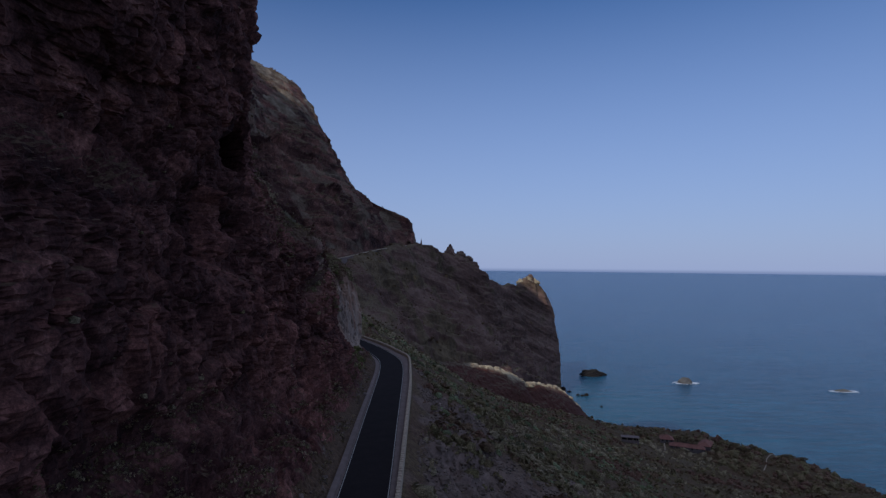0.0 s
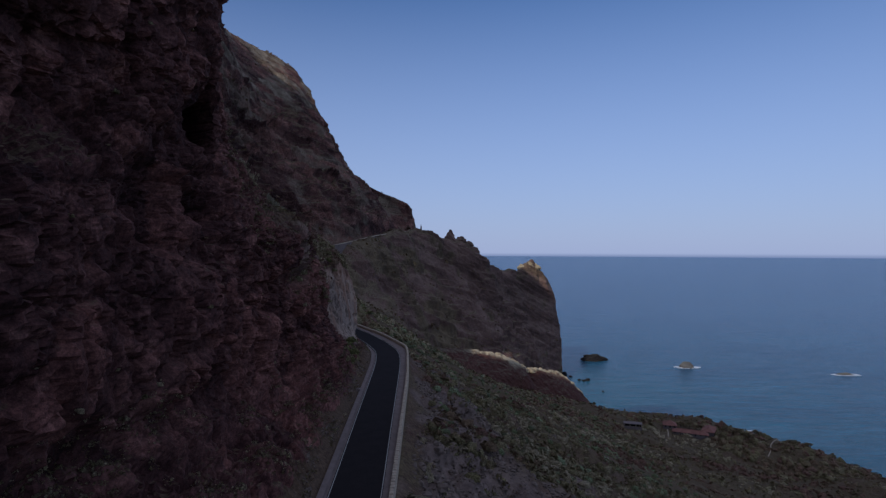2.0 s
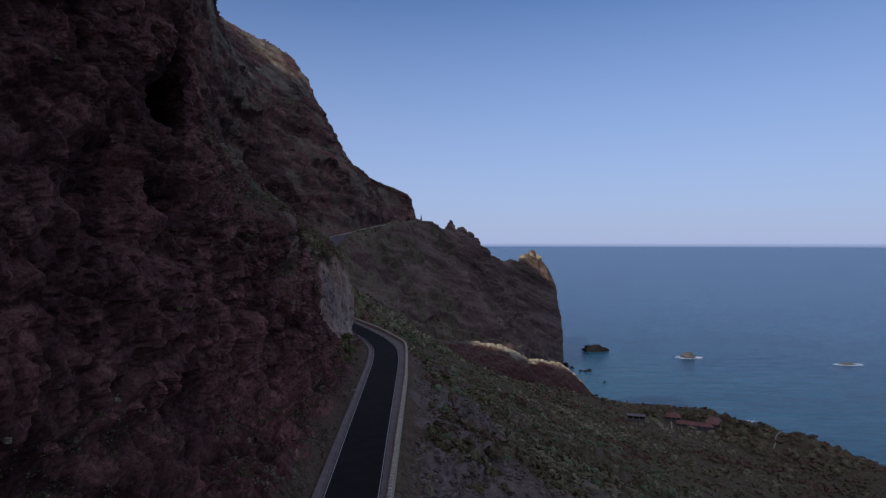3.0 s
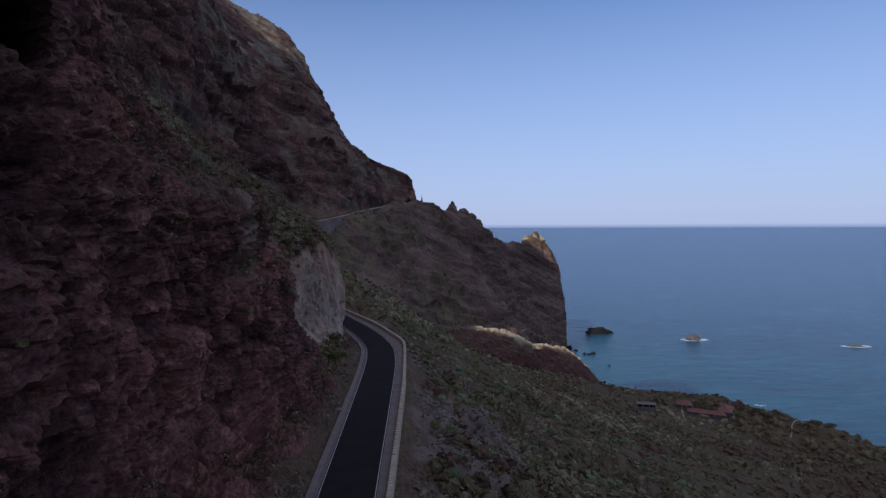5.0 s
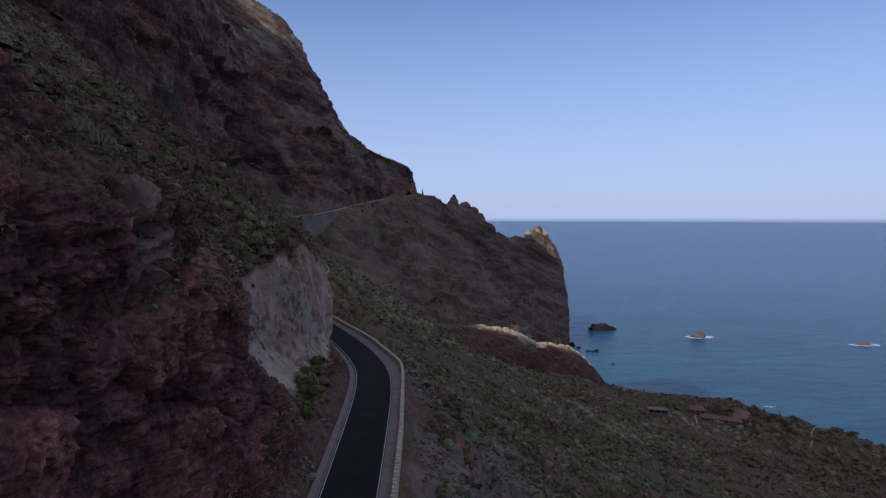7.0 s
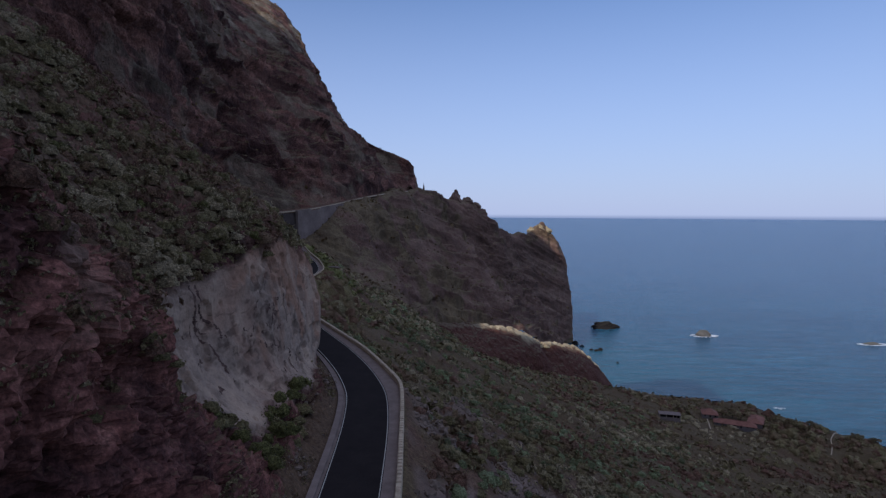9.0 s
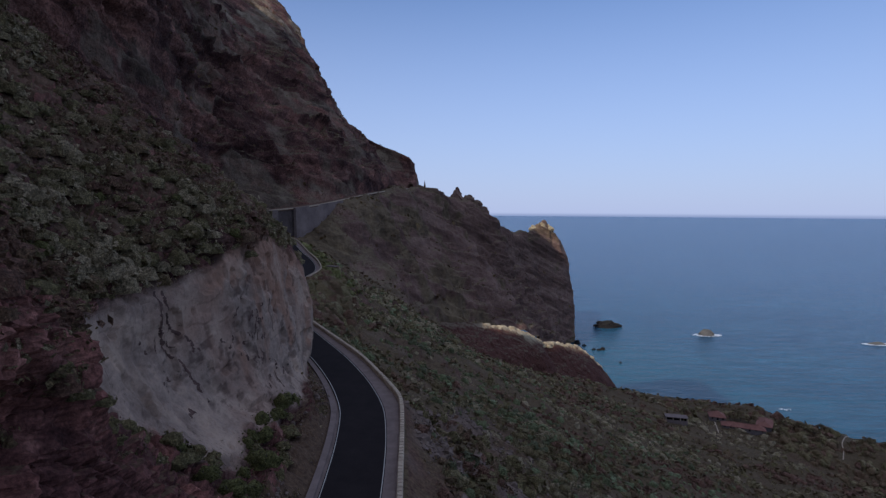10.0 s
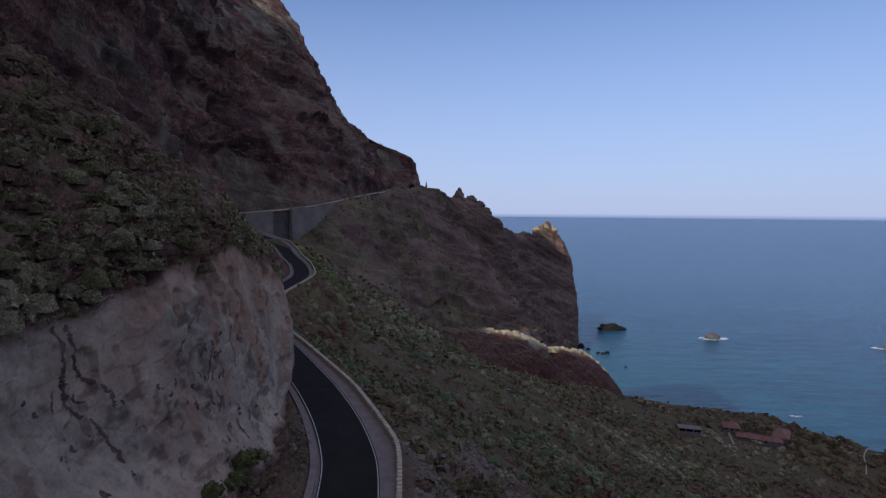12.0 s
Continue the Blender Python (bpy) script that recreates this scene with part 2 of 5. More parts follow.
def plain(name, a, b_, scale=1.5, rough=0.8, bump=0.01, spec=0.3, stretch=(1, 1, 1), metal=0.0):
    mat, n, l, b = nodes_of(name)
    big = tex(n, l, scale, 5, 0.6, stretch)
    fine = tex(n, l, scale * 12, 4, 0.6, stretch)
    c = ramp(n, l, big, [(0.3, a), (0.7, b_)])
    c = mix(n, l, 0.5, c, ramp(n, l, fine, [(0.25, (0.6,)), (0.55, (1.0,)), (0.8, (1.3,))]), "MULTIPLY")
    l.new(c, b.inputs["Base Color"])
    b.inputs["Roughness"].default_value, b.inputs["Specular IOR Level"].default_value, b.inputs["Metallic"].default_value = rough, spec, metal
    bumped(n, l, b, fine, bump)
    return mat


TUFF = ((0.17, 0.118, 0.088), (0.295, 0.218, 0.168), (0.43, 0.31, 0.222))
SCREE = ((0.115, 0.078, 0.061), (0.195, 0.137, 0.11), (0.29, 0.205, 0.165))
GROWTH = ((0.0825, 0.05805, 0.03375), (0.1575, 0.1134, 0.0625), (0.2625, 0.1917, 0.1063))
M_CLIFF = land("basalt_cliff", (0.027, 0.0105, 0.0092), (0.109, 0.045, 0.0368), (0.275, 0.13, 0.1), (0.06, 0.035, 0.021), (0.135, 0.083, 0.05), 0.9, 1.2, 1.0, 0.4, 0.16, TUFF, mottle=0.75, blocks=True)
M_SLOPE = land("scrub_slope", (0.05, 0.025, 0.016), (0.115, 0.06, 0.039), (0.2, 0.115, 0.078), (0.075, 0.05, 0.026), (0.15, 0.105, 0.055), 0.6, 0.95, 1.6, 0.9, 0.3, SCREE)
M_FAR = land("mountain_rock", (0.046, 0.0235, 0.0165), (0.178, 0.1, 0.073), (0.37, 0.232, 0.168), (0.1117, 0.08029, 0.04676), (0.2234, 0.1633, 0.09352), 0.55, 0.95, 4.0, 0.8, 0.5, GROWTH, dip=24.0, grain=0.5, mottle=0.25)
M_MOUNT = land("mountain_flank", (0.022, 0.0092, 0.0074), (0.145, 0.066, 0.05), (0.34, 0.176, 0.13), (0.1087, 0.075, 0.04205), (0.2175, 0.1575, 0.0841), 0.55, 0.95, 3.0, 0.8, 1.0, ((0.12, 0.09, 0.058), (0.24, 0.188, 0.125), (0.41, 0.335, 0.235)), dip=12.0, grain=1.0, blocks=True)
M_BLUFF = land("red_bluff", (0.06875, 0.0286, 0.02), (0.1063, 0.0442, 0.03125), (0.15, 0.0715, 0.05), (0.1063, 0.0715, 0.0475), (0.1562, 0.1105, 0.06875), 0.68, 0.85, 3.0, 0.1, 0.3, ((0.20, 0.15, 0.095), (0.34, 0.275, 0.175), (0.46, 0.385, 0.25)))
M_CREST = land("pale_crest_rock", (0.1734, 0.1242, 0.07188), (0.3121, 0.2396, 0.1358), (0.4335, 0.3551, 0.2157), (0.2948, 0.2308, 0.1278), (0.4162, 0.3373, 0.1997), 0.6, 0.9, 2.0)
M_SEAROCK = land("sea_rock", (0.009, 0.0075, 0.007), (0.0175, 0.015, 0.0135), (0.035, 0.03, 0.025), (0.025, 0.0225, 0.015), (0.04, 0.035, 0.0225), 0.8, 0.98, 1.5)
M_ISLET = land("islet_rock", (0.05453, 0.04655, 0.0392), (0.1091, 0.09975, 0.08712), (0.1636, 0.153, 0.1307), (0.08179, 0.0798, 0.06098), (0.12, 0.1197, 0.09583), 0.8, 0.98, 1.5)
M_ASPHALT = plain("asphalt", (0.0185, 0.0134, 0.0125), (0.026, 0.0192, 0.0178), 0.5, 0.95, 0.006, 0.12)
M_PAINT = plain("road_paint", (0.34, 0.31, 0.26), (0.55, 0.51, 0.43), 2.0, 0.7, 0.003, 0.3)
M_CONCRETE = plain("concrete", (0.1739, 0.1272, 0.1055), (0.25, 0.1843, 0.1556), 0.8, 0.9, 0.01, 0.2)
M_WALL = plain("stained_wall_concrete", (0.14, 0.103, 0.088), (0.25, 0.187, 0.16), 0.1, 0.95, 0.03, 0.1)
M_FOAM = plain("foam", (0.7, 0.72, 0.73), (0.85, 0.86, 0.86), 0.4, 0.8, 0.05, 0.2)
M_ROOF = plain("clay_tiles", (0.2025, 0.08288, 0.0585), (0.3038, 0.1365, 0.0975), 0.5, 0.9, 0.02, 0.2)
M_PLASTER = plain("weathered_plaster", (0.1536, 0.1169, 0.104), (0.216, 0.173, 0.1535), 0.5, 0.9, 0.01, 0.2)
# shade inside tunnel, doors, windows and shed, put into the colour
M_DARK = plain("dark_opening", (0.015, 0.013, 0.012), (0.03, 0.027, 0.025), 0.5, 0.9, 0.01, 0.1)
M_SPURGE = plain("spurge_stem", (0.17, 0.145, 0.085), (0.34, 0.285, 0.185), 2.5, 0.8, 0.02, 0.2)
M_BARK = plain("bark", (0.09, 0.065, 0.05), (0.16, 0.125, 0.10), 2.0, 0.9, 0.02, 0.1)
# darker wall concrete with the recess's shade put into its colour
M_WALL_SHADE = plain("shade_wall_concrete", (0.07, 0.052, 0.046), (0.13, 0.098, 0.085), 0.2, 0.95, 0.04, 0.1)
M_EARTH = plain("earth", (0.106, 0.0589, 0.0384), (0.1802, 0.1045, 0.068), 0.7, 0.95, 0.05, 0.1)
M_STONE = plain("parapet_stone", (0.3721, 0.2757, 0.189), (0.5724, 0.4424, 0.3078), 1.2, 0.9, 0.02, 0.2)

M_SCREE = plain("scree_stone", (0.1, 0.06975, 0.0528), (0.24, 0.1721, 0.132), 0.9, 0.95, 0.03, 0.1)


def sea_material():
    mat, n, l, b = nodes_of("sea_water")
    big = tex(n, l, 0.006, 5, 0.65, (0.35, 1, 1))
    streak = tex(n, l, 0.085, 6, 0.72, (0.2, 1, 1))
    c = ramp(n, l, big, [(0.3, (0.0068, 0.044, 0.077)), (0.7, (0.0135, 0.075, 0.112))])
    c = mix(n, l, 0.9, c, ramp(n, l, streak, [(0.3, (0.5,)), (0.5, (1.0,)), (0.75, (1.9,))]), "MULTIPLY")
    # paler green shallows along the shore
    geo, sep = n.new("ShaderNodeNewGeometry"), n.new("ShaderNodeSeparateXYZ")
    l.new(geo.outputs["Position"], sep.inputs[0])
    off = calc(n, l, "ADD", calc(n, l, "ADD", sep.outputs["X"], calc(n, l, "MULTIPLY", sep.outputs["Y"], 0.16)), calc(n, l, "MULTIPLY", tex(n, l, 0.02, 4, 0.6), 90.0))
    c = mix(n, l, ramp(n, l, calc(n, l, "DIVIDE", calc(n, l, "SUBTRACT", off, 330.0), 320.0), [(0.0, (0.62,)), (0.35, (0.4,)), (1.0, (0.0,))]), c, (0.02, 0.105, 0.125))
    # far water paler, more violet-blue: haze and sky sheen put into its colour
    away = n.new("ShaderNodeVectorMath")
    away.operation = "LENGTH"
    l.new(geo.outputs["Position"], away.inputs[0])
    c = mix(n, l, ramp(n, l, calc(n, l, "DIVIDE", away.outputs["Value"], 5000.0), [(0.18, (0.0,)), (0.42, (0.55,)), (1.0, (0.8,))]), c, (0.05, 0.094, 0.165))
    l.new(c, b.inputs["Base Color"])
    b.inputs["Roughness"].default_value = 0.22
    b.inputs["IOR"].default_value = 1.42
    w = calc(n, l, "ADD", calc(n, l, "MULTIPLY", tex(n, l, 0.035, 4, 0.6, (0.4, 1.2, 1)), 3.0), tex(n, l, 0.16, 6, 0.7, (0.5, 1.4, 1)))
    bumped(n, l, b, w, 2.2, 0.8)
    return mat


def leaf_material(name, low, mid, high):
    """Leaf clumps, tinted bush by bush through the mesh's "tone" mark."""
    mat, n, l, b = nodes_of(name)
    tone = n.new("ShaderNodeAttribute")
    tone.attribute_name = "tone"
    c = ramp(n, l, tone.outputs["Fac"], [(0.0, low), (0.5, mid), (1.0, high)])
    c = mix(n, l, 0.6, c, ramp(n, l, tex(n, l, 2.6, 4, 0.6), [(0.25, (0.5,)), (0.5, (1.0,)), (0.75, (1.5,))]), "MULTIPLY")
    c = mix(n, l, 0.8, c, ramp(n, l, tex(n, l, 5.5, 4, 0.75), [(0.32, (0.2,)), (0.5, (0.95,)), (0.68, (2.3,))]), "MULTIPLY")
    l.new(c, b.inputs["Base Color"])
    bumped(n, l, b, tex(n, l, 5.0, 5, 0.75), 0.7)
    b.inputs["Roughness"].default_value, b.inputs["Specular IOR Level"].default_value = 0.8, 0.15
    return mat


M_LEAF = leaf_material("shrub_leaves", (0.205, 0.106, 0.068), (0.212, 0.167, 0.072), (0.4, 0.305, 0.178))
M_FARLEAF = leaf_material("far_scrub", (0.1002, 0.05187, 0.02721), (0.1336, 0.0818, 0.03362), (0.2137, 0.1397, 0.06003))
M_GREENLEAF = leaf_material("fresh_green_leaves", (0.1, 0.088, 0.03), (0.17, 0.155, 0.05), (0.26, 0.24, 0.085))

M_BROOM = leaf_material("broom_leaves", (0.11, 0.106, 0.05), (0.178, 0.19, 0.082), (0.3, 0.325, 0.165))

M_SEA = sea_material()

# ---- sea: flat to a kilometre and a half, then lifted towards the true horizon, which lies past the lens's reach ----
ang = np.linspace(0, 2 * math.pi, 241)
rad = np.concatenate((np.linspace(0, 1400, 15), np.linspace(1500, 4850, 65)))
lift = (np.maximum(rad - 1500, 0) / 3350) ** 1.35 * 204.0
sea_g = np.stack([rad[None, :] * np.cos(ang)[:, None], rad[None, :] * np.sin(ang)[:, None], np.broadcast_to(lift[None, :], (241, 80))], axis=-1)
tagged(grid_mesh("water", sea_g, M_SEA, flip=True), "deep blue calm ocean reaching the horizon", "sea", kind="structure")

# ---- road line (centre and height) and the parapet's outer line ----
ROAD = np.array([(-6.6, -160, 191.0), (-7.0, -60, 193.2), (-7.8, 0, 194.6), (-9.2, 60, 195.8), (-11.0, 100, 196.35), (-12.4, 130, 196.7), (-13.1, 143, 196.85), (-13.9, 152, 196.95),
                 (-15.2, 160.5, 197.0), (-17.6, 168.5, 197.1), (-20.9, 177, 197.2), (-26.2, 188.3, 197.4), (-38.6, 211.5, 197.8), (-50, 231, 198.8), (-56.7, 250, 199.8), (-58.8, 268, 200.6), (-58.8, 285, 201.1),
                 (-59.8, 306, 201.7), (-67, 330, 203.3), (-76.5, 349.5, 205.4), (-88.5, 372, 209.7), (-105, 392, 213), (-122, 406, 215.5)])
RAIL = np.array([(-1.6, -160, 191.0), (-2.1, -60, 193.2), (-3.3, 0, 194.6), (-4.7, 60, 195.8), (-6.0, 100, 196.35), (-7.1, 130, 196.7), (-7.9, 143, 196.85), (-8.5, 152, 196.95),
                 (-9.3, 161, 197.0), (-10.4, 166, 197.1), (-14.8, 177, 197.2), (-20.0, 188.3, 197.4), (-33.0, 211.5, 197.8), (-45, 231, 198.8), (-51.5, 250, 199.8), (-53.6, 268, 200.6), (-53.4, 285, 201.1),
                 (-54.2, 306, 201.7), (-61.5, 330, 203.3), (-71.2, 352, 205.4), (-83.4, 376, 209.7), (-100.4, 397, 213), (-118, 412, 215.5)])
HALF = 3.05


def road_at(y):
    return float(np.interp(y, ROAD[:, 1], ROAD[:, 0])), float(np.interp(y, ROAD[:, 1], ROAD[:, 2])), float(np.interp(y, RAIL[:, 1], RAIL[:, 0]))


def along(line, step):
    s = np.concatenate(([0], np.cumsum(np.linalg.norm(np.diff(line, axis=0), axis=1))))
    u = np.interp(np.arange(0, s[-1], step), s, np.arange(len(line)))
    pts = catmull(line, u)
    d = np.gradient(pts, axis=0)
    side = np.stack([d[:, 1], -d[:, 0], 0 * d[:, 0]], axis=1)
    return pts, side / np.linalg.norm(side, axis=1, keepdims=True)


def ribbon(name, pts, side, offsets, material, parent=None):
    """A strip swept along a line; offsets: (to the right, up)."""
    g = np.stack([pts + side * o + np.array((0, 0, h)) for o, h in offsets], axis=1)
    ob = grid_mesh(name, g, material, flip=True, shade=False)
    ob.parent = parent
    return ob


rp, rs = along(ROAD, 0.8)
kp, ks = along(RAIL, 0.8)
tagged(ribbon("road", rp, rs, [(-HALF - 0.15, -0.8), (-HALF - 0.15, 0), (HALF + 0.15, 0), (HALF + 0.15, -0.8)], M_ASPHALT), "narrow dark asphalt road winding along the cliff", "road", kind="structure")
for o in (-HALF, HALF):
    tagged(ribbon("road_marking", rp, rs, [(o - 0.055, 0.005), (o + 0.055, 0.005)], M_PAINT), "thin white painted edge line of the road", "road marking", kind="structure")
# outer footway between asphalt and parapet
edge_u = np.linspace(0, len(ROAD) - 1, 900)
ra, ka = catmull(ROAD, edge_u), catmull(RAIL, edge_u)
da = np.gradient(ra, axis=0)
sa = np.stack([da[:, 1], -da[:, 0], 0 * da[:, 0]], axis=1)
sa = sa / np.linalg.norm(sa, axis=1, keepdims=True)
inner = ra + sa * (HALF + 0.15)
up = np.array((0, 0, 1.0))
tagged(grid_mesh("pavement", np.stack([inner - up * 0.4, inner + up * 0.09, ka + up * 0.11, ka - up * 1.5], axis=1), M_CONCRETE, flip=True, shade=False), "pale concrete footway between asphalt and parapet", "footway", kind="structure")
tagged(ribbon("verge", rp, rs, [(-HALF - 1.35, -0.6), (-HALF - 1.3, 0.16), (-HALF - 0.55, 0.12), (-HALF - 0.5, -0.18), (-HALF - 0.15, -0.2)], M_CONCRETE), "worn concrete gutter edge on the cliff side of the road", "gutter", kind="structure")

# ---- scrub slope between road and coast ----
def slope_row(y, *rest):
    x, z, k = road_at(y)
    return [(x, y, z - 1.0), (k - 0.3, y, z - 0.9), (k + 0.5, y, z - 1.1), *[(a, y, b) for a, b in rest]]


SLOPE = [
    slope_row(-160, (22, 172), (57, 152), (150, 108), (215, 82), (300, 68), (330, -6)),
    slope_row(-60, (22, 175), (57, 155), (150, 109), (215, 82), (300, 68), (330, -6)),
    slope_row(0, (20, 177), (55, 158), (148, 110), (215, 82), (300, 68), (330, -6)),
    slope_row(60, (19, 179.5), (54, 161), (146, 111), (215, 82), (300, 68), (330, -6)),
    slope_row(110, (17, 180), (52, 163), (144, 112), (215, 82), (300, 68), (330, -6)),
    slope_row(150, (11, 180.5), (48, 163), (142, 112), (215, 81), (300, 68), (330, -6)),
    slope_row(170, (5, 180), (40, 163), (138, 112), (215, 81), (300, 68), (330, -6)),
    slope_row(200, (-5, 182), (25, 167.5), (130, 113), (215, 80), (305, 68), (335, -6)),
    slope_row(250, (-22, 180), (12, 163), (120, 110), (215, 78), (305, 69), (335, -6)),
    slope_row(300, (-30, 181), (5, 160), (113, 107), (215, 76), (305, 69), (335, -6)),
    slope_row(350, (-38, 180), (4, 154), (108, 104), (216, 76), (300, 71.5), (330, -6)),
    slope_row(388, (-42, 175), (8, 146), (105, 102), (215, 75.5), (292, 71.5), (318, -6)),
    [(-95, 430, 196), (-80, 430, 192), (-72, 430, 188), (-45, 430, 172), (14, 430, 136), (102, 430, 100), (190, 430, 78.5), (278, 430, 71.5), (304, 430, -6)],
    [(-95, 465, 190), (-82, 465, 186), (-74, 465, 182), (-45, 465, 164), (20, 465, 123), (95, 465, 99), (175, 465, 81.5), (258, 465, 72.5), (284, 465, -6)],
    [(-90, 505, 180), (-80, 505, 176), (-72, 505, 172), (-44, 505, 152), (26, 505, 113), (86, 505, 97.5), (160, 505, 80), (228, 505, 70), (252, 505, -6)],
    [(-90, 560, 160), (-80, 560, 156), (-72, 560, 152), (-44, 560, 132), (25, 560, 96), (72, 560, 83), (130, 560, 71), (185, 560, 56), (212, 560, -8)],
    [(-90, 650, 140), (-80, 650, 136), (-72, 650, 132), (-40, 650, 112), (0, 650, 84), (55, 650, 48), (110, 650, 22), (150, 650, 8), (180, 650, -12)],
]
NV = 305
g = loft(SLOPE, 450, NV, wu=[0.5, 0.7, 1] + [1.3] * 11 + [1, 0.5], wv=[0.4, 0.5, 3, 2.2, 1, 0.9, 0.9, 0.8])
nrm = outward(g, (0, 0, 1))
kx = np.interp(g[..., 1], RAIL[:, 1], RAIL[:, 0])
soft = smooth(1.2, 14, g[..., 0] - kx)
lump = smooth(1.2, 5, g[..., 0] - kx)
pad = np.exp(-(((g[..., 0] - 186) / 42) ** 2 + ((g[..., 1] - 462) / 42) ** 2) ** 2)
bulk = fbm(g, 38, 3, 3) * 2.4 * soft * (1 - 0.85 * pad) + ridged(g, 26, 2, 5, (0.28, 1.0, 0.3)) * 1.5 * soft * (1 - 0.9 * pad) * (1 - smooth(470, 520, g[..., 1])) + fbm(g, 9, 4, 7) * 0.9 * soft + np.maximum(ridged(g, 3.5, 3, 11), 0) * 0.3 * lump
# bare buttresses of pale rock and scree chutes just under the parapet
bare = smooth(0.05, 0.5, fbm(g, 11, 3, 15) + 0.35 - np.abs(g[..., 0] - kx - 9) / 14) * smooth(60, 90, g[..., 1]) * (1 - smooth(175, 200, g[..., 1])) * (g[..., 0] > kx)
chute = smooth(0.1, 0.5, fbm(g, 14, 3, 17, (1.6, 0.5, 1)) - 0.25) * smooth(3, 12, g[..., 0] - kx) * (1 - smooth(45, 80, g[..., 0] - kx)) * (1 - smooth(200, 300, g[..., 1]))
gravel = smooth(-0.15, 0.35, fbm(g, 12, 3, 125, (0.5, 1.3, 1))) * smooth(2, 6, g[..., 0] - kx) * (1 - smooth(22, 48, g[..., 0] - kx)) * (1 - smooth(180, 230, g[..., 1]))
butt = blocky(g, 4.0, 2.6, 0.5, 19, (1, 1, 0.5)) * bare
g = g + nrm * (bulk + butt * lump)[..., None]
SLOPE_G = g
tagged(grid_mesh("ground", g, M_SLOPE, marks=[("pale", np.clip(bare * 0.8 + chute * 0.75 + gravel * 0.7, 0, 1))]), "steep scrub-covered slope falling to the coast", "slope", kind="structure")

# ---- cliff and hillside on the inner side of the road ----
def tuff_top(y):
    """Height of the pale tuff's upper rim along the road."""
    return np.interp(y, (110, 136, 143, 152, 162, 170, 180, 196), (217.6, 217.6, 218.2, 220.2, 221.3, 219.5, 215.0, 212.0))


def section(y, *pts):
    x, z, k = road_at(y)
    lean = min(math.hypot(1.0, (road_at(y + 3)[0] - road_at(y - 3)[0]) / 6), 1.5)
    return [(x, y, z - 1.2), (x - (HALF + 0.9) * lean, y, z - 0.25), (x - (HALF + 1.5) * lean, y, z + 0.05), *[(a, y, b) for a, b in pts]]


